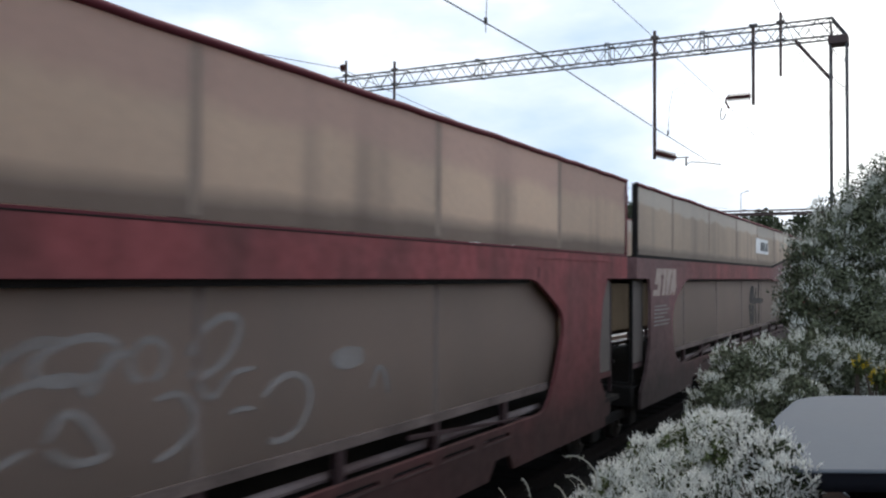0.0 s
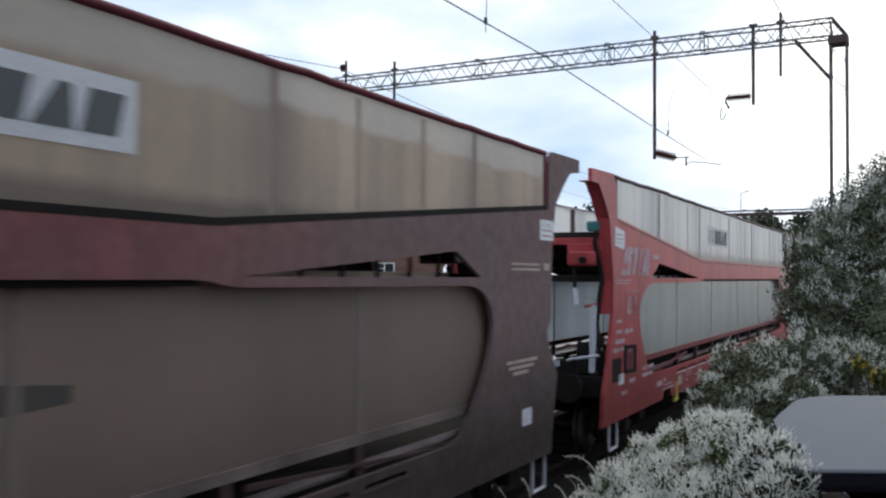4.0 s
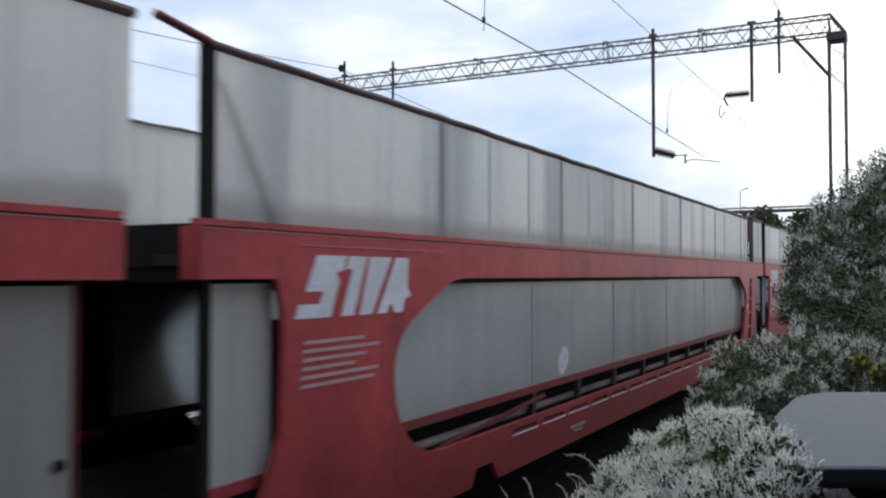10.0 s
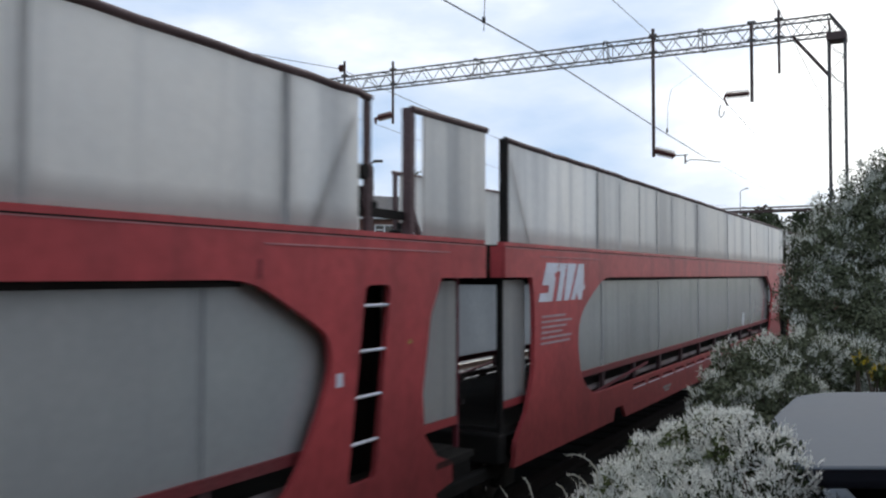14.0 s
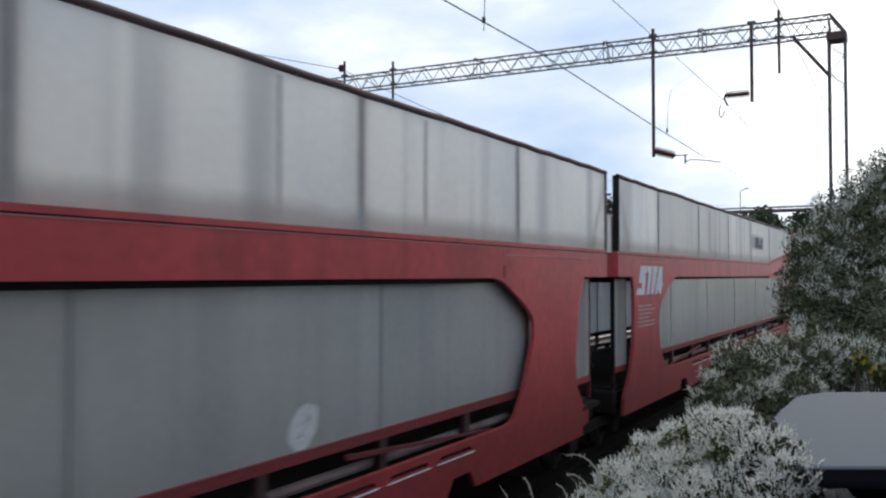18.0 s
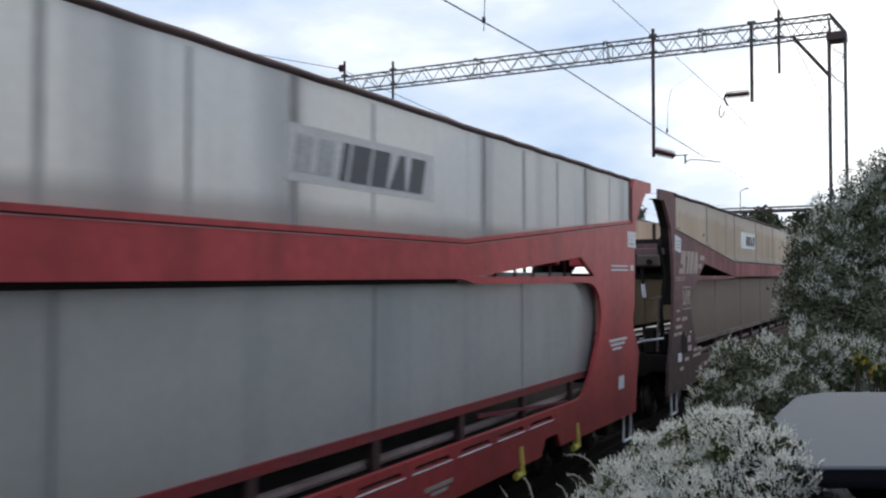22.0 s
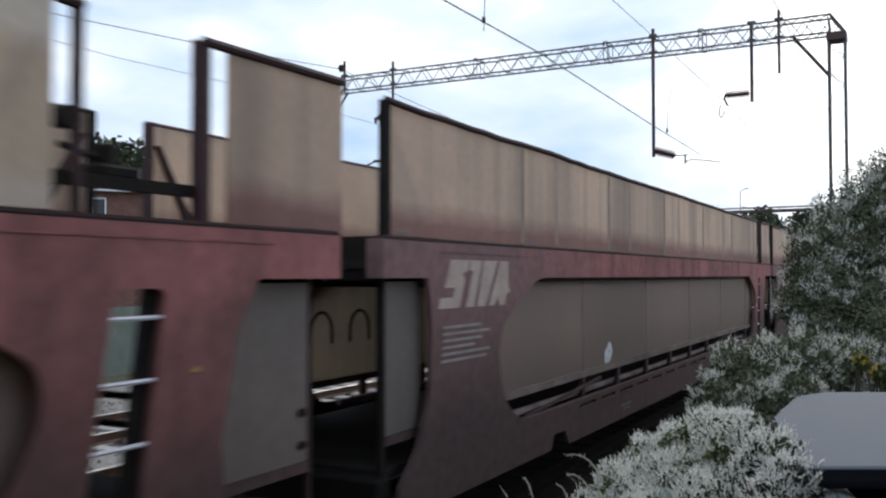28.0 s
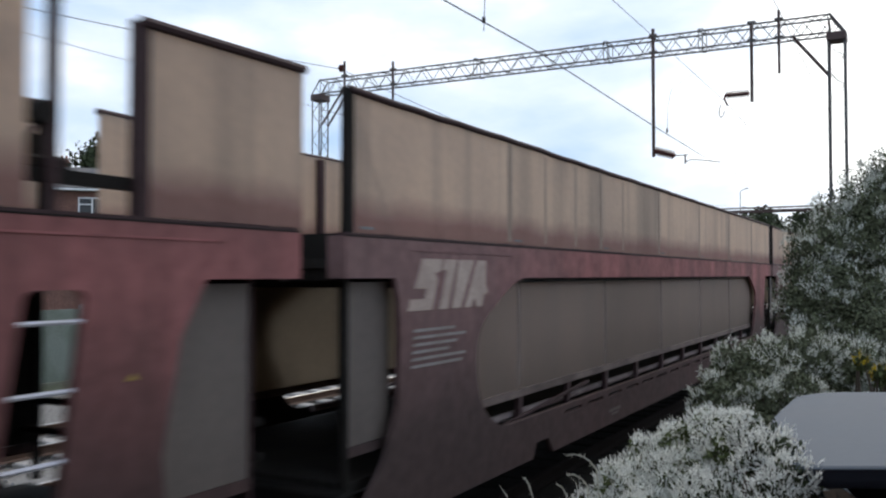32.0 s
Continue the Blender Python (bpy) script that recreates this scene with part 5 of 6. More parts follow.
            bm = polytube([(s * (W - 0.16), y(0.88), 1.15), (s * (W - 0.2), y(0.80), 1.9), (s * (W - 0.14), y(0.84), 2.5), (s * (W - 0.2), y(0.7), 3.0), (s * (W - 0.2), y(0.85), 3.15)], 0.035)
            part("end_hose", bm, M["dark"], wagon)
            bm = box(s * 0.9 - 0.10, s * 0.9 + 0.10, min(y(0.82), y(0.95)), max(y(0.82), y(0.95)), 1.15, 1.60, 0.03)
            part("end_locker", bm, M["dark"], wagon)
        part("deck_end_post", box(-W + 0.09, -W + 0.17, min(y(2.04), y(2.13)), max(y(2.04), y(2.13)), 2.7, 3.86), M["dark"], wagon)
        part("number_square", box(0.50, 0.59, min(y(0.73), y(0.75)), max(y(0.73), y(0.75)), 1.26, 1.34), M["white"], wagon, "small white square on the headstock")
        part("coupling_hook", polytube([(0, y(0.75), 1.0), (0, y(0.3), 1.0), (0, y(0.28), 0.75)], 0.04), M["dark"], wagon)
        for x in (-0.45, 0.5):
            part("air_hose", polytube([(x, y(0.75), 0.9), (x, y(0.55), 0.85), (x, y(0.45), 0.55), (x * 0.8, y(0.3), 0.45)], 0.025), M["dark"], wagon)
    # paintwork
    mat = M["white" if not fb else "white_worn"] if tone == "red" else M["cream"]
    if fb:
        emblem(wagon, 1.30, 2.54, 0.41, tone, (2,) if tone == "red" else ())
        for y0, y1, z0, z1 in ((2.92, 3.28, 2.80, 2.87),) if tone == "red" else ((2.93, 3.32, 2.80, 2.89), (2.84, 3.06, 2.635, 2.73)):
            decal(wagon, "emblem_tail", skewed(y0, y1, z0, z1, 0.2), mat)
        decal(wagon, "label_plate", [(0.98, 2.95), (1.42, 2.90), (1.42, 3.16), (0.98, 3.22)], M["sticker"])
        small_bars(wagon, [(1.03, 1.36, 3.10, 3.115), (1.03, 1.36, 3.04, 3.055), (1.03, 1.36, 2.99, 3.0)], M["maroon"])
        small_bars(wagon, [(1.02, 1.75, 2.46, 2.475), (1.02, 1.70, 2.42, 2.435)], mat)
        bm = plate([(1.50, 1.90), (2.14, 1.90), (2.14, 2.31), (1.50, 2.31)], [[(1.52, 1.92), (1.80, 1.92), (1.80, 2.29), (1.52, 2.29)], [(1.83, 1.92), (2.12, 1.92), (2.12, 2.29), (1.83, 2.29)]], W + 0.001, W + 0.005)
        part("label_frame", bm, M["worn_edge"] if tone == "red" else mat, wagon)
        small_bars(wagon, [(1.07, 1.31, 1.87, 1.91), (1.04, 1.31, 1.72, 1.77), (1.46, 1.62, 1.70, 1.77), (1.66, 1.83, 1.71, 1.77), (1.0, 1.44, 1.58, 1.64), (0.90, 1.12, 1.46, 1.52), (1.18, 1.42, 1.47, 1.52), (2.35, 2.62, 1.10, 1.16), (2.70, 2.97, 1.11, 1.16), (2.31, 2.9, 1.0, 1.05)], mat)
        small_bars(wagon, [(1.57, 1.62, 1.98, 2.24), (1.62, 1.70, 1.98, 2.04), (1.70, 1.75, 1.98, 2.24)], M["white_worn"] if tone == "red" else mat)
        small_bars(wagon, [(1.89, 1.95, 1.98, 2.24), (1.95, 2.06, 2.12, 2.24), (2.0, 2.06, 1.98, 2.10)], M["worn_edge"] if tone == "red" else mat)
        if tone == "red":
            decal(wagon, "hatch", [(0.86, 1.06), (1.26, 1.06), (1.28, 1.38), (0.87, 1.38)], M["dark"])
            rim = plate([(1.42, 1.14), (1.97, 1.12), (1.97, 1.52), (1.42, 1.54)], [[(1.47, 1.19), (1.92, 1.17), (1.92, 1.47), (1.47, 1.49)]], W + 0.001, W + 0.02)
            part("card_holder", rim, M["dark"], wagon, "black framed card holder")
            decal(wagon, "card", [(1.47, 1.19), (1.92, 1.17), (1.92, 1.47), (1.47, 1.49)], M["rail_red"])
        else:
            decal(wagon, "hatch", [(1.38, 1.12), (1.80, 1.12), (1.82, 1.50), (1.40, 1.50)], M["dark"])
            small_bars(wagon, [(1.88, 2.10, 1.30, 1.42), (1.90, 2.16, 1.14, 1.24), (2.02, 2.2, 1.46, 1.50)], M["faded_bar"])
        if tone == "red":
            small_bars(wagon, [(3.62, 4.18, 0.73, 0.755), (3.55, 4.3, 0.66, 0.685), (5.15, 5.6, 0.80, 0.815), (5.2, 5.6, 0.745, 0.76), (5.1, 5.3, 0.67, 0.69)], mat)
            decal(wagon, "square_mark", [(4.55, 0.64), (4.85, 0.64), (4.87, 0.80), (4.57, 0.80)], M["cream"])
        small_bars(wagon, [(1.15, 1.4, 1.0, 1.15)], M["white"])
        small_bars(wagon, [(1.62, 1.80, 1.42, 1.50), (1.66, 1.95, 0.98, 1.04), (1.3, 1.55, 0.84, 0.90), (3.2, 3.5, 0.76, 0.84), (3.6, 3.75, 0.80, 0.86)], mat)
        sign_plate(wagon, 7.2 if tone == "red" else 7.5, 3.13, tone)
    else:
        emblem(wagon, 0.92, 2.215, 0.44, tone)
        small_bars(wagon, [(0.98, 1.72, 2.035, 2.06), (0.97, 1.93, 1.975, 2.0), (0.97, 1.75, 1.915, 1.94), (0.96, 1.6, 1.855, 1.88), (0.95, 1.92, 1.795, 1.82), (0.94, 1.86, 1.735, 1.76)], M["faded_bar"] if tone == "red" else M["graffiti"], 0.2)
    if rb:
        sign_plate(wagon, R - 9.05, 3.13, tone)
        decal(wagon, "label_plate", [(R - 1.28, 2.92), (R - 0.88, 2.92), (R - 0.88, 3.15), (R - 1.28, 3.15)], M["sticker"])
        small_bars(wagon, [(R - 1.22, R - 0.94, 3.08, 3.10), (R - 1.20, R - 0.92, 3.02, 3.04), (R - 1.22, R - 0.94, 2.96, 2.98)], M["red"])
        small_bars(wagon, [(R - 2.05, R - 1.28, 2.63, 2.655), (R - 2.05, R - 1.28, 2.575, 2.6), (R - 1.15, R - 1.0, 2.58, 2.66)], mat)
        small_bars(wagon, [(R - 2.15, R - 1.35, 1.60, 1.635), (R - 2.1, R - 1.45, 1.54, 1.575), (R - 2.0, R - 1.6, 1.48, 1.515)], mat)
        small_bars(wagon, [(R - 1.75, R - 1.5, 0.92, 1.1)], M["white"])
    if rear == "ladder":
        decal(wagon, "warning_mark", [(R - 1.50, 1.95), (R - 1.42, 1.95), (R - 1.45, 1.99)], M["yellow"])
        if fb:
            rim = plate([(R - 1.95, 0.74), (R - 1.22, 0.74), (R - 1.20, 0.90), (R - 1.93, 0.90)], [[(R - 1.93, 0.752), (R - 1.62, 0.752), (R - 1.61, 0.888), (R - 1.915, 0.888)], [(R - 1.60, 0.752), (R - 1.24, 0.752), (R - 1.22, 0.888), (R - 1.59, 0.888)]], W + 0.001, W + 0.005)
            part("label_frame", rim, mat, wagon, "faint painted label frame")
        else:
            decal(wagon, "repair_mark", skewed(R - 2.5, R - 2.42, 1.70, 1.80), mat)
    small_bars(wagon, [(6.2, 6.7, 0.66, 0.70), (6.3, 6.6, 0.61, 0.64), (R - 7.2, R - 6.7, 0.66, 0.70), (R - 7.1, R - 6.8, 0.61, 0.64)], M["graffiti"] if tone == "red" else M["seam_brown"])
    return wagon


def sill_lever(wagon, y):
    """A yellow release lever hanging under the sill."""
    bm = polytube([(W - 0.03, y, 0.70), (W - 0.02, y + 0.03, 0.50), (W - 0.02, y + 0.05, 0.42)], 0.05, 6)
    add_tube(bm, (W - 0.02, y + 0.09, 0.42), (W - 0.02, y - 0.08, 0.41), 0.04, 6)
    part("release_lever", bm, M["lever"], wagon, "yellow release lever under the sill")


STROKES = []


def painted_path(wagon, pts, w, mat):
    """One stroke of spray paint through pts in (y, z) on the lower panels: a thin ribbon with soft bends."""
    x = W - 0.1285 + 0.0004 * (len(STROKES) % 16)
    STROKES.append(w)
    way = [Vector(p) for p in pts]
    line = []
    n = len(way)
    for k in range(n - 1):
        p0, p1, p2, p3 = way[max(k - 1, 0)], way[k], way[k + 1], way[min(k + 2, n - 1)]
        for j in range(6):
            u = j / 6
            line.append(0.5 * (2 * p1 + (p2 - p0) * u + (2 * p0 - 5 * p1 + 4 * p2 - p3) * u ** 2 + (3 * p1 - p0 - 3 * p2 + p3) * u ** 3))
    line.append(way[-1])
    bm = bmesh.new()
    rows = []
    for k, p in enumerate(line):
        d = (line[min(k + 1, len(line) - 1)] - line[max(k - 1, 0)]).normalized()
        e = Vector((-d.y, d.x)) * w * (0.6 + 0.4 * min(1, k / 3, (len(line) - 1 - k) / 3)) * (1 + 0.2 * noise.noise((k * 0.7, p.x, p.y)))
        rows.append([bm.verts.new((x + dx, q.x, q.y)) for dx in (0, -0.003) for q in (p + e, p - e)])
    for r0, r1 in zip(rows[:-1], rows[1:]):
        for i, j in ((0, 1), (1, 3), (3, 2), (2, 0)):
            bm.faces.new((r0[i], r0[j], r1[j], r1[i]))
    bm.faces.new((rows[0][0], rows[0][2], rows[0][3], rows[0][1]))
    bm.faces.new((rows[-1][0], rows[-1][1], rows[-1][3], rows[-1][2]))
    return part("graffiti_stroke", bm, mat, wagon, "sprayed paint stroke")


def painted_loop(wagon, centre, ry, rz, turn, lean, w, mat):
    """A leaning oval stroke from one angle to another."""
    pts = []
    for k in range(11):
        a = turn[0] + (turn[1] - turn[0]) * k / 10
        z = rz * math.sin(a)
        pts.append((centre[0] + ry * math.cos(a) + lean * z, centre[1] + z))
    return painted_path(wagon, pts, w, mat)


def painted_disc(wagon, y, z, r, mat, uneven=0.0):
    """A leaning round paint mark with two small grey smudges."""
    n = 24
    pts = []
    for k in range(n):
        a = k * math.tau / n
        q = r * (1 + uneven * noise.noise((2.5 * math.cos(a), 2.5 * math.sin(a), y)))
        pts.append((y + q * math.cos(a) + 0.3 * q * math.sin(a), z + q * math.sin(a)))
    disc = part("round_mark", plate(pts, [], W - 0.1295, W - 0.1265), mat, wagon, "round pale paint mark")
    for dy, dz in ((0.25, 0.30), (-0.35, -0.35)):
        c = (y + dy * r, z + dz * r)
        smudge = [(c[0] - 0.25 * r, c[1] - 0.12 * r), (c[0] + 0.25 * r, c[1] - 0.08 * r), (c[0] + 0.2 * r, c[1] + 0.2 * r)]
        part("smudge", plate(smudge, [], W - 0.1264, W - 0.1255), M["ink_faded"], disc)
    return disc


# ---- plants ----
def quads_mesh(name, verts, per, mat, parent, label=""):
    """A mesh of loose quads (per 4 corners) from an array of corners."""
    n = len(verts) // 4
    me = bpy.data.meshes.new(name)
    me.from_pydata(verts.reshape(-1, 3).tolist(), [], [(4 * k, 4 * k + 1, 4 * k + 2, 4 * k + 3) for k in range(n)])
    me.materials.append(mat)
    ob = new(name, me)
    ob.parent = parent
    if label:
        ob["label"] = label
    return ob


def unit(v):
    return v / np.maximum(np.linalg.norm(v, axis=-1, keepdims=True), 1e-9)


def leaf_quads(rng, pts, out, size, droop=0.2):
    """Small pointed leaves at pts, their faces turned roughly outwards."""
    n = len(pts)
    nrm = unit(out + rng.normal(0, 0.55, (n, 3)))
    axis = unit(np.cross(nrm, rng.normal(0, 1, (n, 3))))
    axis[:, 2] -= droop
    axis = unit(axis)
    side = unit(np.cross(nrm, axis))
    s = size * rng.uniform(0.6, 1.3, (n, 1))
    v = np.stack([pts, pts + axis * s * 0.5 + side * s * 0.32 + nrm * s * 0.08, pts + axis * s, pts + axis * s * 0.5 - side * s * 0.32 + nrm * s * 0.08], 1)
    return v.reshape(-1, 3)


def spray_quads(rng, pts, out, length, width, bits=7):
    """Upright feathery flower sprays: a few small petals set along each stalk."""
    n = len(pts)
    d = unit(out * 0.55 + np.array([0, 0, 0.75]) + rng.normal(0, 0.5, (n, 3)))
    ln = length * rng.uniform(0.6, 1.35, (n, 1))
    parts = []
    for k in range(bits):
        c = pts + d * ln * (k / bits)
        a = unit(rng.normal(0, 0.5, (n, 3)) + d * 1.2)
        b = unit(np.cross(a, rng.normal(0, 1, (n, 3))))
        w = width * (1.15 - 0.75 * k / bits) * rng.uniform(0.7, 1.3, (n, 1))
        parts.append(np.stack([c - a * w * 0.5, c + b * w * 0.34, c + a * w * 1.15, c - b * w * 0.36], 1))
    return np.concatenate(parts, 0).reshape(-1, 3)


def on_lobes(rng, lobes, n, lo=0.72, hi=1.04, rough=0.16):
    """Points in the outer shell of a heap of lobes (x, y, z, rx, ry, rz), with the way outwards."""
    L = np.array(lobes, float)
    area = (L[:, 3] * L[:, 4] + L[:, 4] * L[:, 5] + L[:, 3] * L[:, 5])
    pick = rng.choice(len(L), n, p=area / area.sum())
    d = unit(rng.normal(0, 1, (n, 3)))
    bumps = np.array([noise.noise(Vector((q * 2.6 + L[i, :3] * 3.1).tolist())) for q, i in zip(d, pick)])
    r = rng.uniform(lo, hi, n) + rough * bumps * 2
    p = L[pick, :3] + d * L[pick, 3:] * r[:, None]
    keep = np.ones(n, bool)
    for i in range(len(L)):
        inside = (((p - L[i, :3]) / L[i, 3:]) ** 2).sum(1) < 0.5
        keep &= ~(inside & (pick != i))
    out = unit(d / L[pick, 3:])
    return p[keep], out[keep]


def patchy(p, scale, level):
    v = np.array([noise.noise(Vector((q * scale).tolist())) for q in p])
    return v > level


def shrub(name, seed, base, lobes, leaves, leaf, sprays, spray, level, label, leaf_mat="leaf", flower_mat="flower", rough=0.16, up_only=-0.3, patch=4.5):
    rng = np.random.default_rng(seed)
    root = empty(name, pose(*base))
    tagged(root, label, "shrub", group="flowering shrubs")
    b = np.array(base)
    L = [tuple(np.array(l[:3]) - b) + tuple(l[3:]) for l in lobes]
    for l in L:
        for k in range(3):
            bm = bmesh.new()
            a = rng.uniform(0, math.tau)
            start = (rng.uniform(-0.1, 0.1), rng.uniform(-0.1, 0.1), -0.1)
            midp = (l[0] * 0.6 + 0.15 * math.cos(a), l[1] * 0.6 + 0.15 * math.sin(a), l[2] * 0.55)
            end = (l[0] + 0.6 * l[3] * math.cos(a), l[1] + 0.6 * l[4] * math.sin(a), l[2] + l[5] * rng.uniform(-0.2, 0.6))
            add_tube(bm, start, midp, 0.025, 5, 0.018)
            add_tube(bm, midp, end, 0.018, 5, 0.006)
            part("stem", bm, M["bark"], root)
    p, o = on_lobes(rng, L, leaves, 0.45, 1.05, rough)
    quads_mesh("foliage", leaf_quads(rng, p, o, leaf), 4, M[leaf_mat], root, "dense small dark green leaves")
    p, o = on_lobes(rng, L, sprays, 0.93, 1.07, rough)
    ok = patchy(p, patch, level) & (o[:, 2] > up_only)
    p, o = p[ok], o[ok]
    quads_mesh("blossom", spray_quads(rng, p, o, spray, spray * 0.22), 4, M[flower_mat], root, "feathery sprays of small white flowers")
    return root


def tree(x, y, h, r, seed, label, n=7000):
    rng = np.random.default_rng(seed)
    z = ground_height(x)
    root = empty("tree", pose(x, y, z))
    tagged(root, label, "tree", group="trees behind the railway")
    bm = bmesh.new()
    add_tube(bm, (0, 0, -0.2), (0, 0, h * 0.4), 0.25, 8, 0.16)
    for k in range(9):
        a = k * 2.4
        add_tube(bm, (0, 0, h * (0.25 + 0.03 * k)), (0.6 * r * math.cos(a), 0.6 * r * math.sin(a), h * (0.5 + 0.045 * k)), 0.11, 5, 0.03)
    part("trunk", bm, M["bark"], root)
    lobes = []
    for k in range(9):
        a, q = rng.uniform(0, math.tau), rng.uniform(0.1, 0.6) * r
        s = r * rng.uniform(0.4, 0.62)
        lobes.append((q * math.cos(a), q * math.sin(a), h * rng.uniform(0.5, 0.88), s, s, s * 0.8))
    p, o = on_lobes(rng, lobes, n, 0.5, 1.05, 0.22)
    quads_mesh("crown", leaf_quads(rng, p, o, r * 0.13), 4, M["leaf"], root)
    return root


def grass_tuft(x, y, seed, label, count=26, h=0.5, way=None, spread=0.07):
    rng = np.random.default_rng(seed)
    z = ground_height(x)
    bm = bmesh.new()
    for k in range(count):
        a = rng.uniform(0, math.tau) if way is None else way + rng.normal(0, 0.5)
        bx, by = rng.normal(0, spread, 2)
        hh, lean = h * rng.uniform(0.75, 1.05), rng.uniform(0.04, 0.16)
        prev = None
        for j in range(9):
            u = j / 8
            w = 0.005 * (1.15 - u)
            px, py, pz = bx + math.cos(a) * lean * hh * u ** 5, by + math.sin(a) * lean * hh * u ** 5, hh * (u - 0.10 * u ** 8)
            row = [bm.verts.new((px - math.sin(a) * w, py + math.cos(a) * w, pz)), bm.verts.new((px + math.sin(a) * w, py - math.cos(a) * w, pz))]
            if prev:
                bm.faces.new((prev[0], prev[1], row[1], row[0]))
            prev = row
    ob = link_mesh("grass_tuft", bm, M["straw"])
    ob.location = (x, y, z)
    tagged(ob, label, "grass", group="grass tufts")
    return ob


def arching_stalk(top, seed, label):
    """A thin stem from the ground that bends over at its tip, with a sparse feathery head."""
    rng = np.random.default_rng(seed)
    x0, y0, z0 = top[0]
    stem = [(x0 + 0.05, y0 + 0.04, ground_height(x0)), (x0 + 0.035, y0 + 0.03, z0 - 0.6), (x0 + 0.015, y0 + 0.012, z0 - 0.2)] + list(top)
    bm = polytube(stem, 0.0024, 4)
    for (xa, ya, za), (xb, yb, zb) in zip(top[:-1], top[1:]):
        for k in range(6):
            u = rng.uniform()
            c = (xa + u * (xb - xa), ya + u * (yb - ya), za + u * (zb - za))
            d = (rng.normal(-0.3, 0.6), rng.normal(0, 0.6), rng.normal(0.25, 0.6))
            n = math.sqrt(sum(q * q for q in d)) + 1e-6
            r = rng.uniform(0.008, 0.018)
            add_tube(bm, c, tuple(c[i] + r * d[i] / n for i in range(3)), 0.0016, 3, 0.0006)
    ob = link_mesh("grass_stalk", bm, M["straw"])
    tagged(ob, label, "grass", group="grass stalks")
    return ob


def street_lamp(x, y, h, turn, reach=1.3):
    """A tall thin lamp post with a slanted arm."""
    lamp = empty("street_lamp", pose(x, y, ground_height(x), 0, 0, turn))
    tagged(lamp, "tall thin grey street lamp beyond the railway", "street lamp", group="street lamps")
    part("post", tube((0, 0, -0.2), (0, 0, h), 0.09, 8, 0.05), M["gantry"], lamp)
    part("arm", tube((0, 0, h), (reach, 0, h + 0.42 * reach), 0.05, 6), M["gantry"], lamp)
    part("lamp_head", box(reach - 0.1, reach + 0.45, -0.12, 0.12, h + 0.42 * reach - 0.03, h + 0.42 * reach + 0.11, 0.04), M["gantry"], lamp)


# ---- parked car ----
def build_car():
    """Only the roof end shows past the shrub; local x runs along the car, y towards the shrub, z up from the ground."""
    gz = ground_height(0.5)
    ang = 28.48
    car = empty("parked_car", pose(1.003, 3.604, gz, 0, 0, ang))
    tagged(car, "silver-blue parked car with a smooth glossy roof", "car")

    def shell(rings, seg_close=True):
        bm = bmesh.new()
        rows = [[bm.verts.new(p) for p in r] for r in rings]
        n = len(rows[0])
        for a, b in zip(rows[:-1], rows[1:]):
            for k in range(n):
                bm.faces.new((a[k], a[(k + 1) % n], b[(k + 1) % n], b[k]))
        bm.faces.new(rows[0][::-1])
        bm.faces.new(rows[-1])
        return bm

    def ring(x, hw, z0, z1, r, bulge=0.0):
        pts, n = [], 5
        for cy, cz, a0 in ((hw - r, z0 + r, -90), (hw - r, z1 - r, 0), (-hw + r, z1 - r, 90), (-hw + r, z0 + r, 180)):
            for k in range(n + 1):
                a = radians(a0 + 90 * k / n)
                py, pz = cy + r * math.cos(a), cz + r * math.sin(a)
                if pz > (z0 + z1) / 2:
                    pz += bulge * (1 - (py / hw) ** 2)
                pts.append((x, py, pz))
        return pts

    # body below the windows
    rings = [ring(x, hw, z0, z1, 0.12) for x, hw, z0, z1 in ((-2.1, 0.62, 0.35, 0.75), (-2.0, 0.80, 0.24, 0.86), (-1.6, 0.86, 0.2, 0.90), (0, 0.88, 0.2, 0.92), (1.5, 0.86, 0.2, 0.84), (1.95, 0.78, 0.26, 0.74), (2.08, 0.6, 0.34, 0.66))]
    part("body", shell(rings), M["car"], car, "silver-blue car body", True)
    rings = [ring(x, hw, 0.86, z1, 0.10) for x, hw, z1 in ((-1.6, 0.55, 0.95), (-1.45, 0.60, 1.30), (-1.3, 0.60, 1.42), (0.1, 0.61, 1.43), (0.45, 0.66, 1.24), (1.0, 0.62, 0.93))]
    part("cabin_glass", shell(rings), M["glass_dark"], car, "dark tinted windows", True)
    # flat roof sheet with a slanted rear edge, rounded corners and a turned-down rim
    corners = [(-1.80, -0.64), (0.35, -0.64), (0.35, 0.66), (-1.24, 0.68), (-1.63, -0.03)]
    radii = [0.05, 0.3, 0.3, 0.20, 0.22]

    def roof_ring(bm, inset, z):
        cx, cy = -0.6, 0.0
        pts = rounded([(x - math.copysign(inset, x - cx), y - math.copysign(inset, y - cy)) for x, y in corners], radii, 8)
        return [bm.verts.new((x, y, z)) for x, y in pts]

    def band(rings, cap):
        for a, b in zip(rings[:-1], rings[1:]):
            for k in range(len(a)):
                bm.faces.new((a[k], a[(k + 1) % len(a)], b[(k + 1) % len(a)], b[k]))
        if cap:
            bm.faces.new(rings[-1])

    bm = bmesh.new()
    band([roof_ring(bm, i, z) for i, z in ((0.002, 1.484), (0.0, 1.486), (0.004, 1.489), (0.012, 1.492))], True)
    part("roof", bm, M["car"], car, "smooth silver-blue roof")
    bm = bmesh.new()
    band([roof_ring(bm, i, z) for i, z in ((0.05, 1.43), (0.012, 1.44), (0.006, 1.46), (0.004, 1.484))], False)
    part("drip_rail", bm, M["rubber"], car, "black rubber drip rail", True)
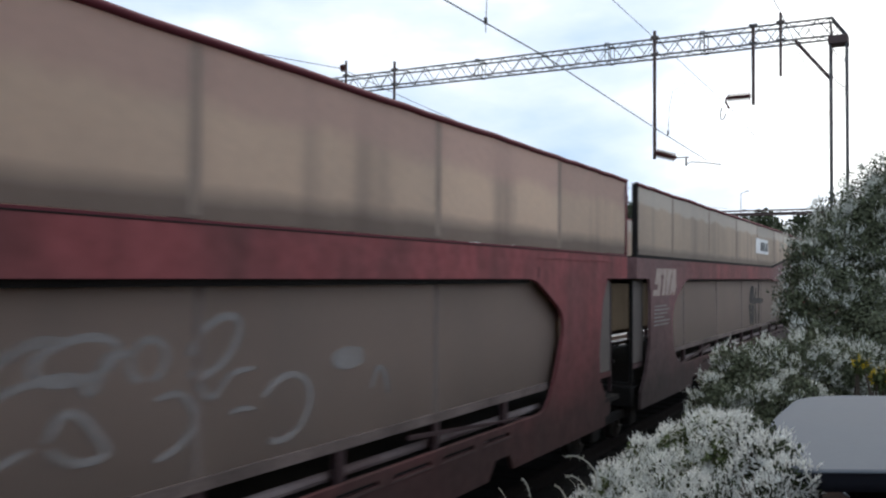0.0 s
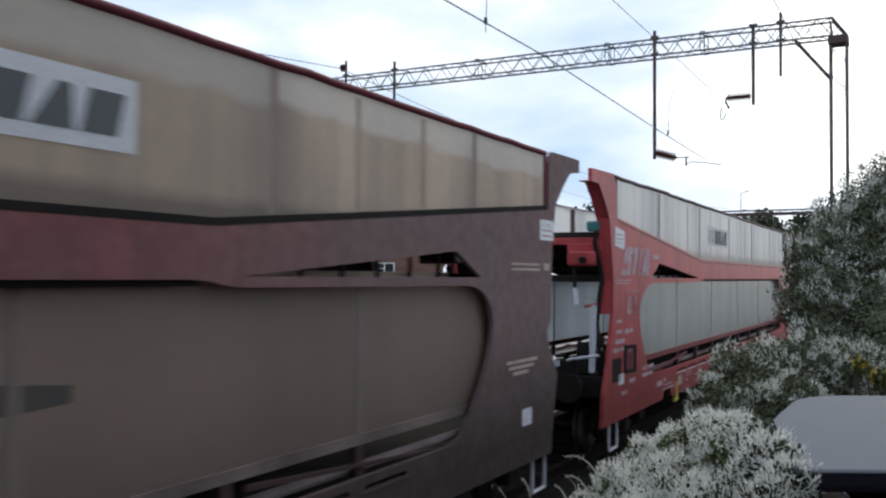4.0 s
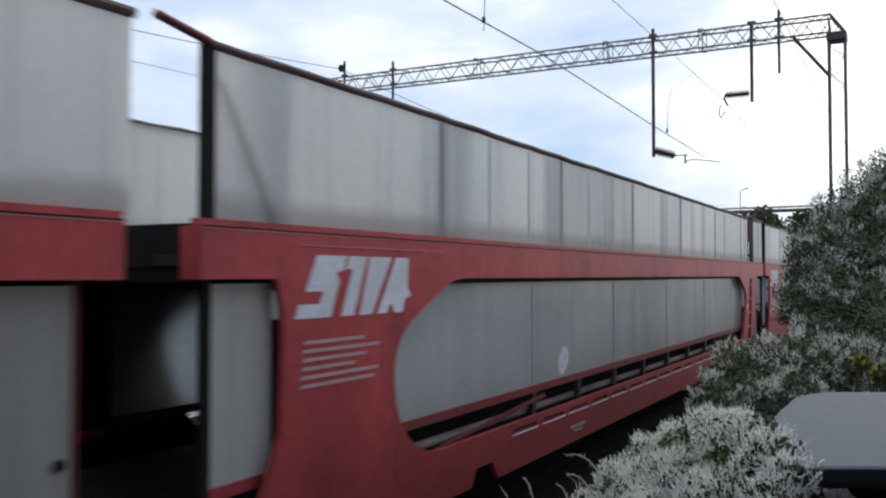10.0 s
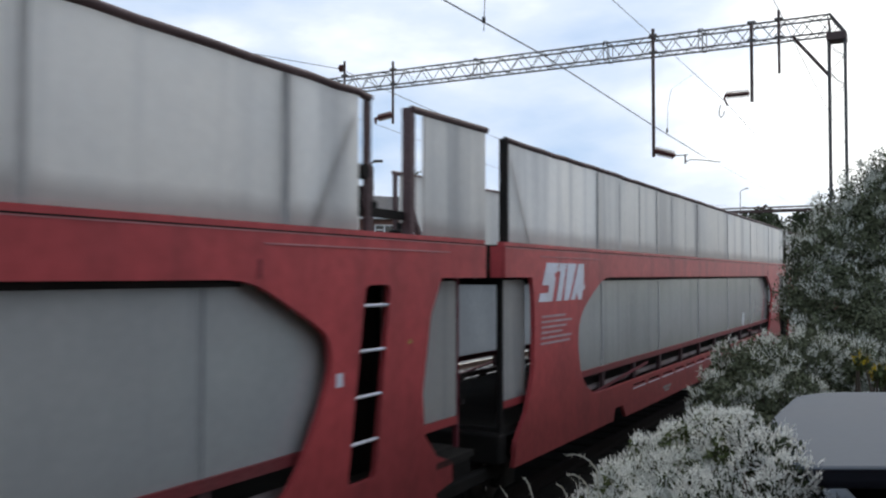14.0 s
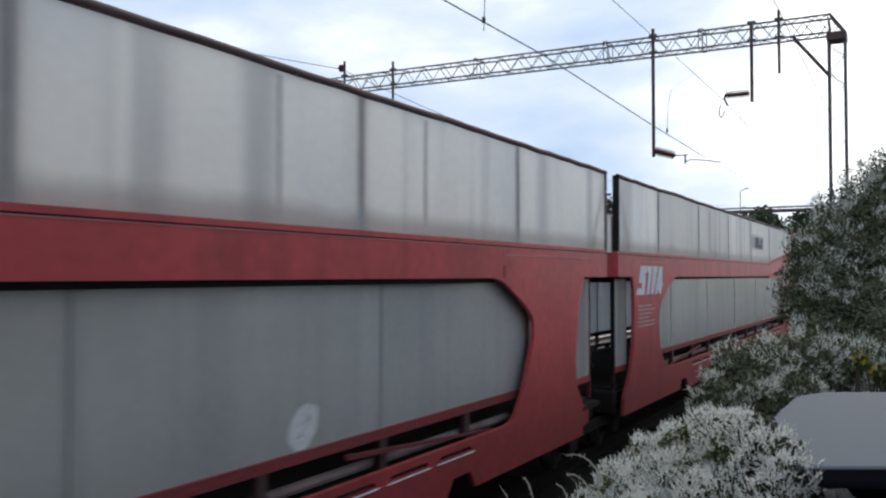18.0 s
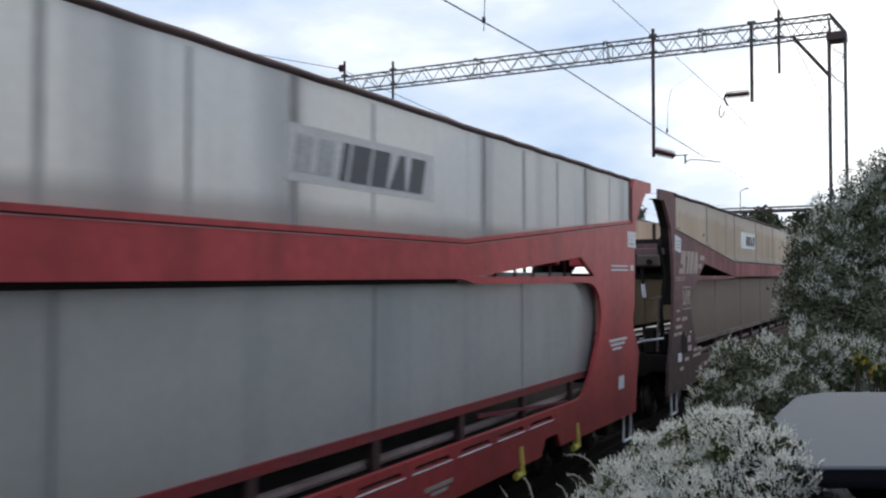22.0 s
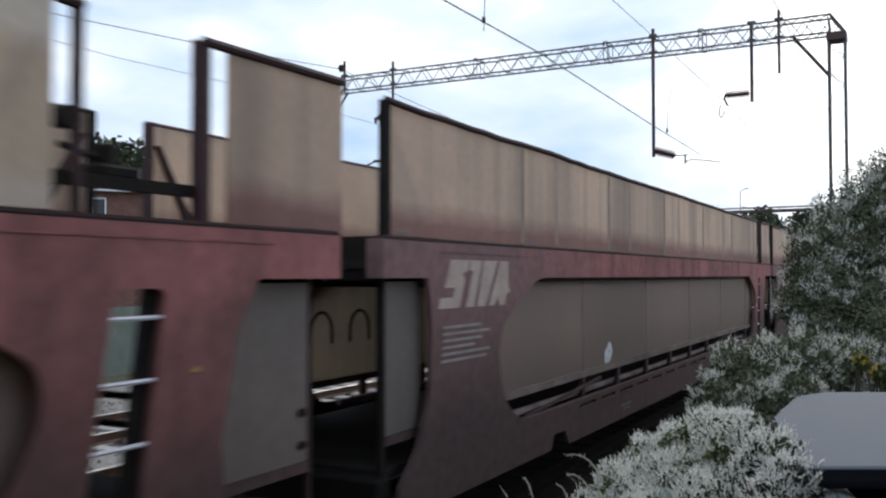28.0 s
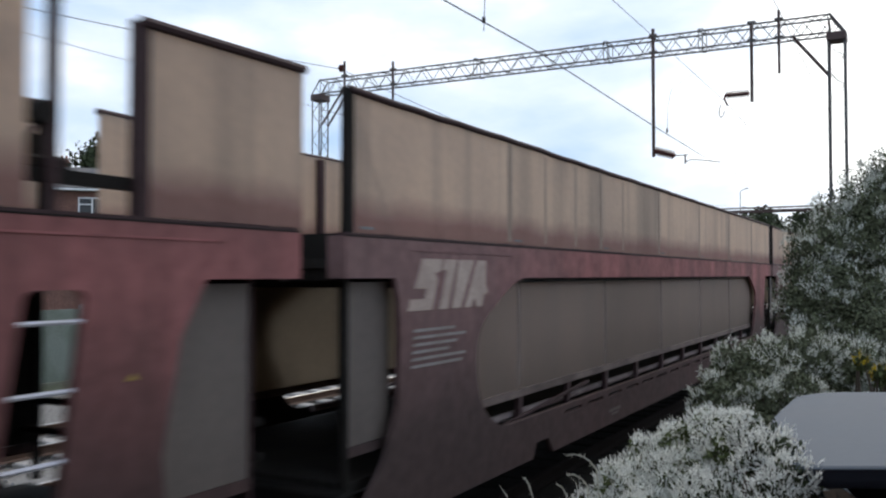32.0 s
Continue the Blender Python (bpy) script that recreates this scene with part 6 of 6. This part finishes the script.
    for x in (-1.35, 1.25):
        for s in (-1, 1):
            w = part("wheel", bmesh.new(), M["rubber"], car)
            bm = bmesh.new()
            add_tube(bm, (x, s * 0.68, 0.31), (x, s * 0.87, 0.31), 0.31, 24)
            bm.to_mesh(w.data)
            bm.free()
            part("rim", tube((x, s * 0.87, 0.31), (x, s * 0.885, 0.31), 0.2, 16), M["steel"], w)
    return car


# ---- buildings behind the tracks ----
def build_window(parent, x, y, z, w, h, face):
    """A white-framed window on a wall; face is the way out along x or y."""
    wdw = part("window", bmesh.new(), M["frame_white"], parent)
    bm = bmesh.new()
    bars = [(-w / 2, -w / 2 + 0.08, 0, h), (w / 2 - 0.08, w / 2, 0, h), (-w / 2, w / 2, 0, 0.08), (-w / 2, w / 2, h - 0.08, h), (-0.04, 0.04, 0, h), (-w / 2, 0, h * 0.62, h * 0.68)]
    for a, b, c, d in bars:
        add_box(bm, x - 0.02, x + 0.06, y + a, y + b, z + c, z + d)
    bm.to_mesh(wdw.data)
    bm.free()
    part("pane", box(x - 0.01, x + 0.02, y - w / 2 + 0.05, y + w / 2 - 0.05, z + 0.05, z + h - 0.05), M["glass_dark"], wdw)
    part("sill", box(x - 0.02, x + 0.14, y - w / 2 - 0.08, y + w / 2 + 0.08, z - 0.08, z), M["frame_white"], wdw)


def house(x, y, length, depth, eave, ridge, turn, roof_mat, label, windows, chimney=True):
    """A brick house: local y along its front, which faces local +x."""
    z = ground_height(x)
    h = empty("house", pose(x, y, z, 0, 0, turn))
    tagged(h, label, "house", group="houses behind the railway")
    e, r = eave - z, ridge - z
    bm = bmesh.new()
    add_box(bm, -depth, 0, -length / 2, length / 2, -0.5, e)
    part("wall", bm, M["brick"], h)
    for s in (-1, 1):
        part("gable", plate_y([(-depth, e), (0, e), (-depth / 2, r - 0.1)], s * (length / 2 - 0.25) - 0.12, s * (length / 2 - 0.25) + 0.12), M["brick"], h)
    bm = bmesh.new()
    for a, b in ((0.35, -depth / 2), (-depth - 0.35, -depth / 2)):
        vs = [bm.verts.new(q) for q in ((a, -length / 2 - 0.3, e - 0.1), (a, length / 2 + 0.3, e - 0.1), (b, length / 2 + 0.3, r), (b, -length / 2 - 0.3, r))]
        f = bm.faces.new(vs)
        ext = bmesh.ops.extrude_face_region(bm, geom=[f])
        bmesh.ops.translate(bm, verts=[v for v in ext["geom"] if isinstance(v, bmesh.types.BMVert)], vec=(0, 0, 0.14))
    part("roof", bm, M[roof_mat], h)
    part("gutter", tube((0.40, -length / 2 - 0.3, e - 0.08), (0.40, length / 2 + 0.3, e - 0.08), 0.06), M["frame_white"], h)
    if chimney:
        ch = part("chimney", box(-depth / 2 - 0.35, -depth / 2 + 0.35, length * 0.28, length * 0.28 + 0.9, r - 0.4, r + 1.0), M["brick"], h)
        for k in range(2):
            part("chimney_pot", tube((-depth / 2, length * 0.28 + 0.25 + 0.4 * k, r + 1.0), (-depth / 2, length * 0.28 + 0.25 + 0.4 * k, r + 1.35), 0.12, 10, 0.1), M["roof_red"], ch)
    for wy, wz, ww, wh in windows:
        build_window(h, 0, wy, wz - z, ww, wh, 1)
    return h


def plate_y(points, y0, y1):
    """A flat plate across y with the outline given as (x, z) corners."""
    bm = bmesh.new()
    a = [bm.verts.new((x, y0, z)) for x, z in points]
    b = [bm.verts.new((x, y1, z)) for x, z in points]
    n = len(points)
    for k in range(n):
        bm.faces.new((a[k], a[(k + 1) % n], b[(k + 1) % n], b[k]))
    bm.faces.new(a[::-1])
    bm.faces.new(b)
    return bm


def build_fence():
    f = empty("boundary_fence", pose(-18.6, 0, ground_height(-18.6)))
    tagged(f, "grey-green panel fence beyond the tracks", "fence")
    pan = box(-0.03, 0.03, 0.06, 2.34, 0.05, 1.8)
    first = part("fence_panel", pan, M["fence"], f)
    first.location = (0, -4, 0)
    post = part("fence_post", box(-0.06, 0.06, -0.06, 0.06, -0.3, 1.9), M["sleeper"], f)
    post.location = (0, -4, 0)
    for k in range(1, 30):
        for src, nm in ((first, "fence_panel"), (post, "fence_post")):
            o = new(nm, src.data)
            o.parent, o.location = f, (0, -4 + 2.4 * k, 0)


# ---- putting the place together ----
GANTRY_Y = 21.5
build_ground()
build_shade_walls()
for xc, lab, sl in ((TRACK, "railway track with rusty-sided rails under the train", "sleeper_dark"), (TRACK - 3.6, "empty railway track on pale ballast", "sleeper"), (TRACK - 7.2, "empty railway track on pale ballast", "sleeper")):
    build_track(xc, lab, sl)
build_gantry(GANTRY_Y)
build_gantry(80.0, False)
build_wires(GANTRY_Y)

# the train: place of each front end along the track when the clip begins
TRAIN = [
    (-8.41, 20.85, "joint", "plain", "maroon", "grimy brown car carrier wagon with tan side panels and white graffiti"),
    (12.94, 20.05, "joint", "beak", "umber", "grimy brown end wagon of a car carrier with dark graffiti"),
    (33.47, 20.40, "beak", "ladder", "red", "red end wagon of a car carrier with clean grey side panels"),
    (54.44, 20.97, "joint", "ladder", "red", "red car carrier wagon with grey panels and a ladder slot"),
    (75.86, 20.84, "joint", "plain", "red", "red car carrier wagon with streaked grey side panels"),
    (97.20, 20.19, "joint", "beak", "red", "red end wagon of a car carrier with grey side panels"),
    (117.91, 20.32, "beak", "ladder", "brown", "grimy brown end wagon of a car carrier with tan panels"),
    (138.82, 20.30, "joint", "ladder", "brown", "grimy brown car carrier wagon with tan side panels"),
    (159.66, 20.85, "joint", "plain", "brown", "grimy brown car carrier wagon with tan side panels"),
    (181.0, 20.19, "joint", "beak", "brown", "grimy brown end wagon of a car carrier with tan panels"),
]
WAGONS = []
for start, R, front, rear, tone, lab in TRAIN:
    WAGONS.append((section(R, front, rear, tone, lab), start))
a3, a4, b2, b3, c2 = WAGONS[0][0], WAGONS[1][0], WAGONS[3][0], WAGONS[4][0], WAGONS[7][0]
# pale scrawl on the lower panels
for cy, cz, ry, rz, t0, t1, lean in ((11.54, 2.06, 0.26, 0.115, 0.0, 6.28, 0.6), (12.02, 2.02, 0.13, 0.12, -1.3, 4.4, 0.1), (12.55, 2.07, 0.19, 0.18, -2.2, 3.4, 0.7), (13.25, 1.60, 0.28, 0.22, -2.0, 2.7, 0.25), (13.98, 1.89, 0.16, 0.055, 0.0, 6.28, 0.4), (14.05, 1.86, 0.14, 0.03, 0.0, 6.28, 0.2)):
    painted_loop(a3, (cy, cz), ry, rz, (t0, t1), lean, 0.024, M["graffiti"])
for w, pts in ((0.030, ((11.0, 2.05), (11.1, 2.09), (11.27, 2.16), (11.44, 2.17))), (0.022, ((10.9, 1.84), (11.12, 1.93), (11.3, 1.97), (11.5, 1.99))), (0.03, ((11.5, 1.99), (11.57, 1.93), (11.62, 1.86))), (0.026, ((11.64, 1.87), (11.69, 1.99), (11.74, 2.06), (11.88, 2.07))), (0.018, ((12.40, 1.88), (12.53, 1.75), (12.71, 1.88), (12.93, 1.90))), (0.022, ((12.08, 1.79), (12.27, 1.80), (12.39, 1.63), (12.27, 1.50), (12.08, 1.44))), (0.024, ((11.36, 1.66), (11.45, 1.78), (11.57, 1.76), (11.73, 1.55), (11.53, 1.53), (11.37, 1.62))), (0.018, ((12.70, 1.63), (12.8, 1.65), (12.93, 1.63))), (0.09, ((13.84, 1.87), (14.2, 1.89))), (0.02, ((14.33, 1.62), (14.42, 1.77), (14.52, 1.72), (14.58, 1.55))), (0.02, ((11.0, 1.57), (11.1, 1.59), (11.26, 1.64)))):
    painted_path(a3, pts, w, M["graffiti"])
# dark scrawl on the next wagon
for w, p0, p1 in ((0.075, (10.55, 1.93), (12.74, 1.89)), (0.16, (11.08, 2.30), (11.09, 1.88)), (0.09, (11.61, 2.24), (11.34, 1.92)), (0.10, (12.04, 2.40), (11.93, 1.93)), (0.07, (10.48, 1.77), (10.8, 1.78)), (0.12, (10.60, 1.80), (10.75, 1.33)), (0.19, (11.02, 1.86), (11.05, 1.30)), (0.10, (11.40, 1.85), (11.55, 1.30)), (0.09, (12.05, 1.85), (11.96, 1.30)), (0.14, (10.98, 2.26), (10.60, 1.95))):
    painted_path(a4, (p0, ((p0[0] + p1[0]) / 2 + 0.02, (p0[1] + p1[1]) / 2), p1), w, M["graffiti_dark"])
part("bent_rail_end", tube((W - 0.03, -0.34, 3.985), (W - 0.03, 0.1, 3.92), 0.028), M["rail_red"], b2, "bent loose end of the top rail")
bm = box(-0.54, -0.34, 2.80, 3.00, 0.9, 1.88, 0.04)
add_tube(bm, (-0.48, 2.76, 1.95), (-0.40, 2.74, 1.95), 0.15, 14)
part("brake_stand", bm, M["rail_red"], b2, "dull red brake stand on the lower deck")
# dark hoop-shaped paint strokes inside the far panel, built as thin tubes
for wag in (a4, c2):
    for y0 in (2.3, 3.1):
        arch = [(-W + 0.17, y0 + 0.21 - 0.21 * math.cos(k * math.pi / 8), 1.84 + 0.24 * math.sin(k * math.pi / 8)) for k in range(9)]
        part("hoop_handle", polytube([(-W + 0.17, y0, 1.70)] + arch + [(-W + 0.17, y0 + 0.42, 1.70)], 0.018), M["rail_brown"], wag, "dark hoop-shaped stroke on the far panel")
c1 = WAGONS[6][0]
b1, b4 = WAGONS[2][0], WAGONS[5][0]
part("panel_boss", tube((W - 0.036, 3.44, 3.31), (W - 0.01, 3.44, 3.31), 0.035, 12), M["sticker"], c1, "small pale boss on the upper panel")
sill_lever(b1, 4.45)
sill_lever(b4, 15.03)
sill_lever(b4, 16.76)
part("plastic_cap", box(0.98, 1.16, 0.72, 0.86, 3.14, 3.28, 0.02), M["teal"], b1, "small teal plastic cap")
ring = [(W - 0.02, 3.02 + 0.06 * math.cos(k * math.tau / 12), 0.52 + 0.10 * math.sin(k * math.tau / 12)) for k in range(13)]
part("hanging_ring", polytube(ring, 0.022), M["lever"], c1, "yellow ring hanging under the sill")
part("sill_hook", polytube([(W - 0.02, 4.5, 0.66), (W - 0.02, 4.5, 0.46), (W - 0.02, 4.44, 0.43)], 0.016), M["white"], c1, "small white hook under the sill")
painted_disc(b2, 6.3, 1.47, 0.165, M["sticker"], 0.1)
painted_disc(b3, 14.36, 1.44, 0.16, M["sticker"], 0.12)
painted_loop(b2, (15.44, 2.18), 0.05, 0.06, (0.5, 5.6), 0.2, 0.012, M["ink_faded"])
painted_disc(c2, 6.05, 1.41, 0.145, M["sticker"], 0.5)

# shrubs beside the track, nearest last
shrub("flowering_shrub", 11, (-0.2, 11.6, 0.55), [(-1.11, 11.70, 2.29, 0.44, 0.44, 0.44), (-1.20, 11.86, 2.71, 0.32, 0.32, 0.32), (-0.94, 12.23, 2.80, 0.50, 0.50, 0.50), (-0.57, 12.75, 3.23, 0.59, 0.59, 0.59), (-0.38, 12.65, 2.75, 0.69, 0.69, 0.69), (-0.75, 11.56, 2.02, 0.54, 0.54, 0.54), (-0.24, 12.92, 3.75, 0.44, 0.44, 0.44), (-1.00, 10.87, 1.76, 0.32, 0.32, 0.32), (-0.40, 10.97, 1.68, 0.53, 0.53, 0.53), (-0.78, 12.65, 3.07, 0.44, 0.44, 0.44), (0.07, 13.12, 2.79, 0.89, 0.89, 0.89), (0.05, 12.00, 1.75, 0.74, 0.74, 0.74), (-1.27, 11.39, 2.12, 0.26, 0.26, 0.26)],
      125000, 0.045, 60000, 0.062, 0.12, "tall dark flowering shrub with patches of white blossom", "leaf_grey", "flower_dim", 0.30, -0.3, 4.2)
shrub("flowering_shrub", 12, (-0.9, 7.6, 0.5), [(-1.33, 7.50, 1.68, 0.27, 0.27, 0.27), (-1.15, 8.05, 1.72, 0.28, 0.28, 0.28), (-0.91, 8.41, 1.69, 0.31, 0.31, 0.31), (-0.64, 8.79, 1.61, 0.32, 0.32, 0.32), (-1.39, 7.02, 1.53, 0.20, 0.20, 0.20), (-1.13, 7.16, 1.49, 0.25, 0.25, 0.25), (-0.84, 7.54, 1.51, 0.23, 0.23, 0.23), (-0.28, 8.76, 1.50, 0.31, 0.31, 0.31), (-1.14, 6.71, 1.27, 0.27, 0.27, 0.27)],
      44000, 0.034, 31000, 0.046, 0.18, "low flowering shrub with sprays of white blossom", "leaf_grey", "flower_dim", 0.22, -0.3, 6.5)
shrub("flowering_shrub", 13, (-0.75, 4.1, 0.55), [(-0.83, 4.02, 1.67, 0.22, 0.22, 0.22), (-0.98, 3.82, 1.63, 0.18, 0.18, 0.18), (-1.06, 3.55, 1.58, 0.15, 0.15, 0.15), (-1.17, 3.40, 1.53, 0.10, 0.10, 0.10), (-0.61, 3.56, 1.77, 0.17, 0.17, 0.17), (-0.44, 2.91, 1.80, 0.13, 0.13, 0.13), (-0.85, 3.55, 1.58, 0.19, 0.19, 0.19), (-0.80, 4.26, 1.75, 0.12, 0.12, 0.12), (-0.68, 3.42, 1.51, 0.21, 0.21, 0.21), (-0.94, 3.28, 1.49, 0.19, 0.19, 0.19), (-0.37, 2.78, 1.89, 0.06, 0.06, 0.06)],
      26000, 0.026, 36000, 0.034, -0.10, "rounded shrub covered with feathery white blossom", "leaf_light", "flower", 0.2, -0.3, 9.0)
shrub("flowering_shrub", 15, (-0.42, 2.3, 0.58), [(-0.392, 2.518, 2.06, 0.07, 0.07, 0.07), (-0.335, 2.335, 2.05, 0.07, 0.07, 0.07), (-0.275, 2.22, 2.03, 0.055, 0.055, 0.055), (-0.31, 2.17, 1.99, 0.06, 0.06, 0.06), (-0.31, 2.05, 1.95, 0.06, 0.06, 0.06), (-0.45, 2.45, 1.86, 0.14, 0.14, 0.14), (-0.42, 2.2, 1.75, 0.16, 0.16, 0.16)],
      9000, 0.018, 9000, 0.028, -0.2, "slender shrub with feathery white blossom beside the car", "leaf", "flower", 0.16, -0.3, 9.0)
shrub("yellow_flower_clump", 14, (-0.2, 7.8, 0.58), [(-0.40, 7.26, 1.86, 0.045, 0.045, 0.06), (-0.27, 7.35, 1.76, 0.06, 0.06, 0.07), (-0.16, 7.42, 1.88, 0.05, 0.05, 0.06), (-0.05, 7.5, 1.80, 0.06, 0.06, 0.07), (-0.14, 7.4, 1.67, 0.05, 0.05, 0.06)],
      600, 0.05, 440, 0.05, -0.25, "clump of tall yellow flowers among the shrubs", "leaf_light", "flower_yellow", 0.16, -0.3, 9.0)
for k, (gx, gy, n, h, way) in enumerate(((-1.18, 3.56, 12, 1.34, -2.68), (-1.37, 3.24, 2, 1.30, -2.9), (-1.22, 3.42, 30, 1.16, -2.4), (-1.6, 4.6, 10, 0.45, None), (-1.7, 5.4, 10, 0.45, None), (-2.0, 6.4, 10, 0.45, None))):
    grass_tuft(gx, gy, 40 + k, "dry pale grass tuft on the bank", n, h, way, 0.05 if k < 3 else 0.07)
for k, tip in enumerate((((-1.131, 3.35, 1.75), (-1.154, 3.35, 1.778), (-1.186, 3.35, 1.795), (-1.224, 3.35, 1.803), (-1.255, 3.35, 1.793)),
                         ((-1.168, 3.35, 1.679), (-1.191, 3.35, 1.708), (-1.224, 3.35, 1.722), (-1.255, 3.35, 1.717)),
                         ((-1.401, 3.35, 1.607), (-1.414, 3.35, 1.652), (-1.429, 3.35, 1.677), (-1.439, 3.35, 1.685)),
                         ((-1.258, 3.35, 1.64), (-1.277, 3.35, 1.667), (-1.298, 3.35, 1.674)))):
    arching_stalk(tip, 80 + k, "pale feathery stalk arching beside the shrub")
build_car()

# beyond the tracks
house(-39.8, 32.0, 16.0, 8.0, 7.15, 8.6, -42, "roof", "long brown brick house with white windows and a dark roof", [(0.86, 5.6, 1.42, 1.1), (-3.4, 5.6, 1.4, 1.1), (4.6, 5.6, 1.4, 1.1), (0.9, 2.6, 1.7, 1.3), (-3.0, 2.6, 1.4, 1.3), (4.2, 2.6, 1.4, 1.3)], False)
house(-33.5, 53.0, 9.0, 7.0, 6.6, 8.3, -40, "roof", "dark roofed brick house with white windows", [(0, 5.0, 1.5, 1.1), (2.6, 5.0, 1.2, 1.1), (0, 2.2, 1.5, 1.2)])
house(-72.0, 52.0, 9.0, 7.0, 10.0, 12.6, -50, "roof_red", "red roofed brick house behind the trees", [(0, 8.2, 1.5, 1.1)])
for k, (tx, ty, h, r) in enumerate(((-56.5, 48.7, 12.5, 4.2), (-33.6, 61.5, 11.0, 2.7), (-43, 62, 9.5, 3.8), (-36, 84, 12.4, 4.5), (-30, 96, 12, 4.8), (-26, 120, 9.0, 4), (-23, 150, 12.5, 6), (-14, 165, 13, 6), (-33, 160, 9.5, 5), (-4, 170, 13, 6), (6, 160, 14, 6), (-62, 40, 9, 4), (-18.5, 168, 12.6, 7), (-12.5, 152, 12.2, 6.5))):
    tree(tx, ty, h, r, 60 + k, "dark green broad-leaved tree beyond the railway")
street_lamp(-28.4, 41.5, 8.4, 28)
street_lamp(-24.5, 142.0, 15.6, 0, 0.8)
build_fence()


# ---- what moves ----
def advance(t):
    """How far the train has rolled by the time t."""
    u = t / 16
    return sum(c * u ** (p + 1) for p, c in enumerate(ROLL))


ROLL = (98.2435, -30.8446, -10.5998, 36.0152, -20.1731, 3.6762)


def motions():
    times = [32.0 * k / 64 for k in range(65)]
    for wagon, start in WAGONS:
        walk(wagon, [(t, pose(TRACK, start - advance(t), 0)) for t in times])
    spin_times = [k / 15 for k in range(481)]
    turns = [(t, math.degrees(advance(t) / 0.37)) for t in spin_times]
    for ws, y in ROLLING:
        walk(ws, [(t, pose(0, y, 0.37, a % 360)) for t, a in turns])


motions()
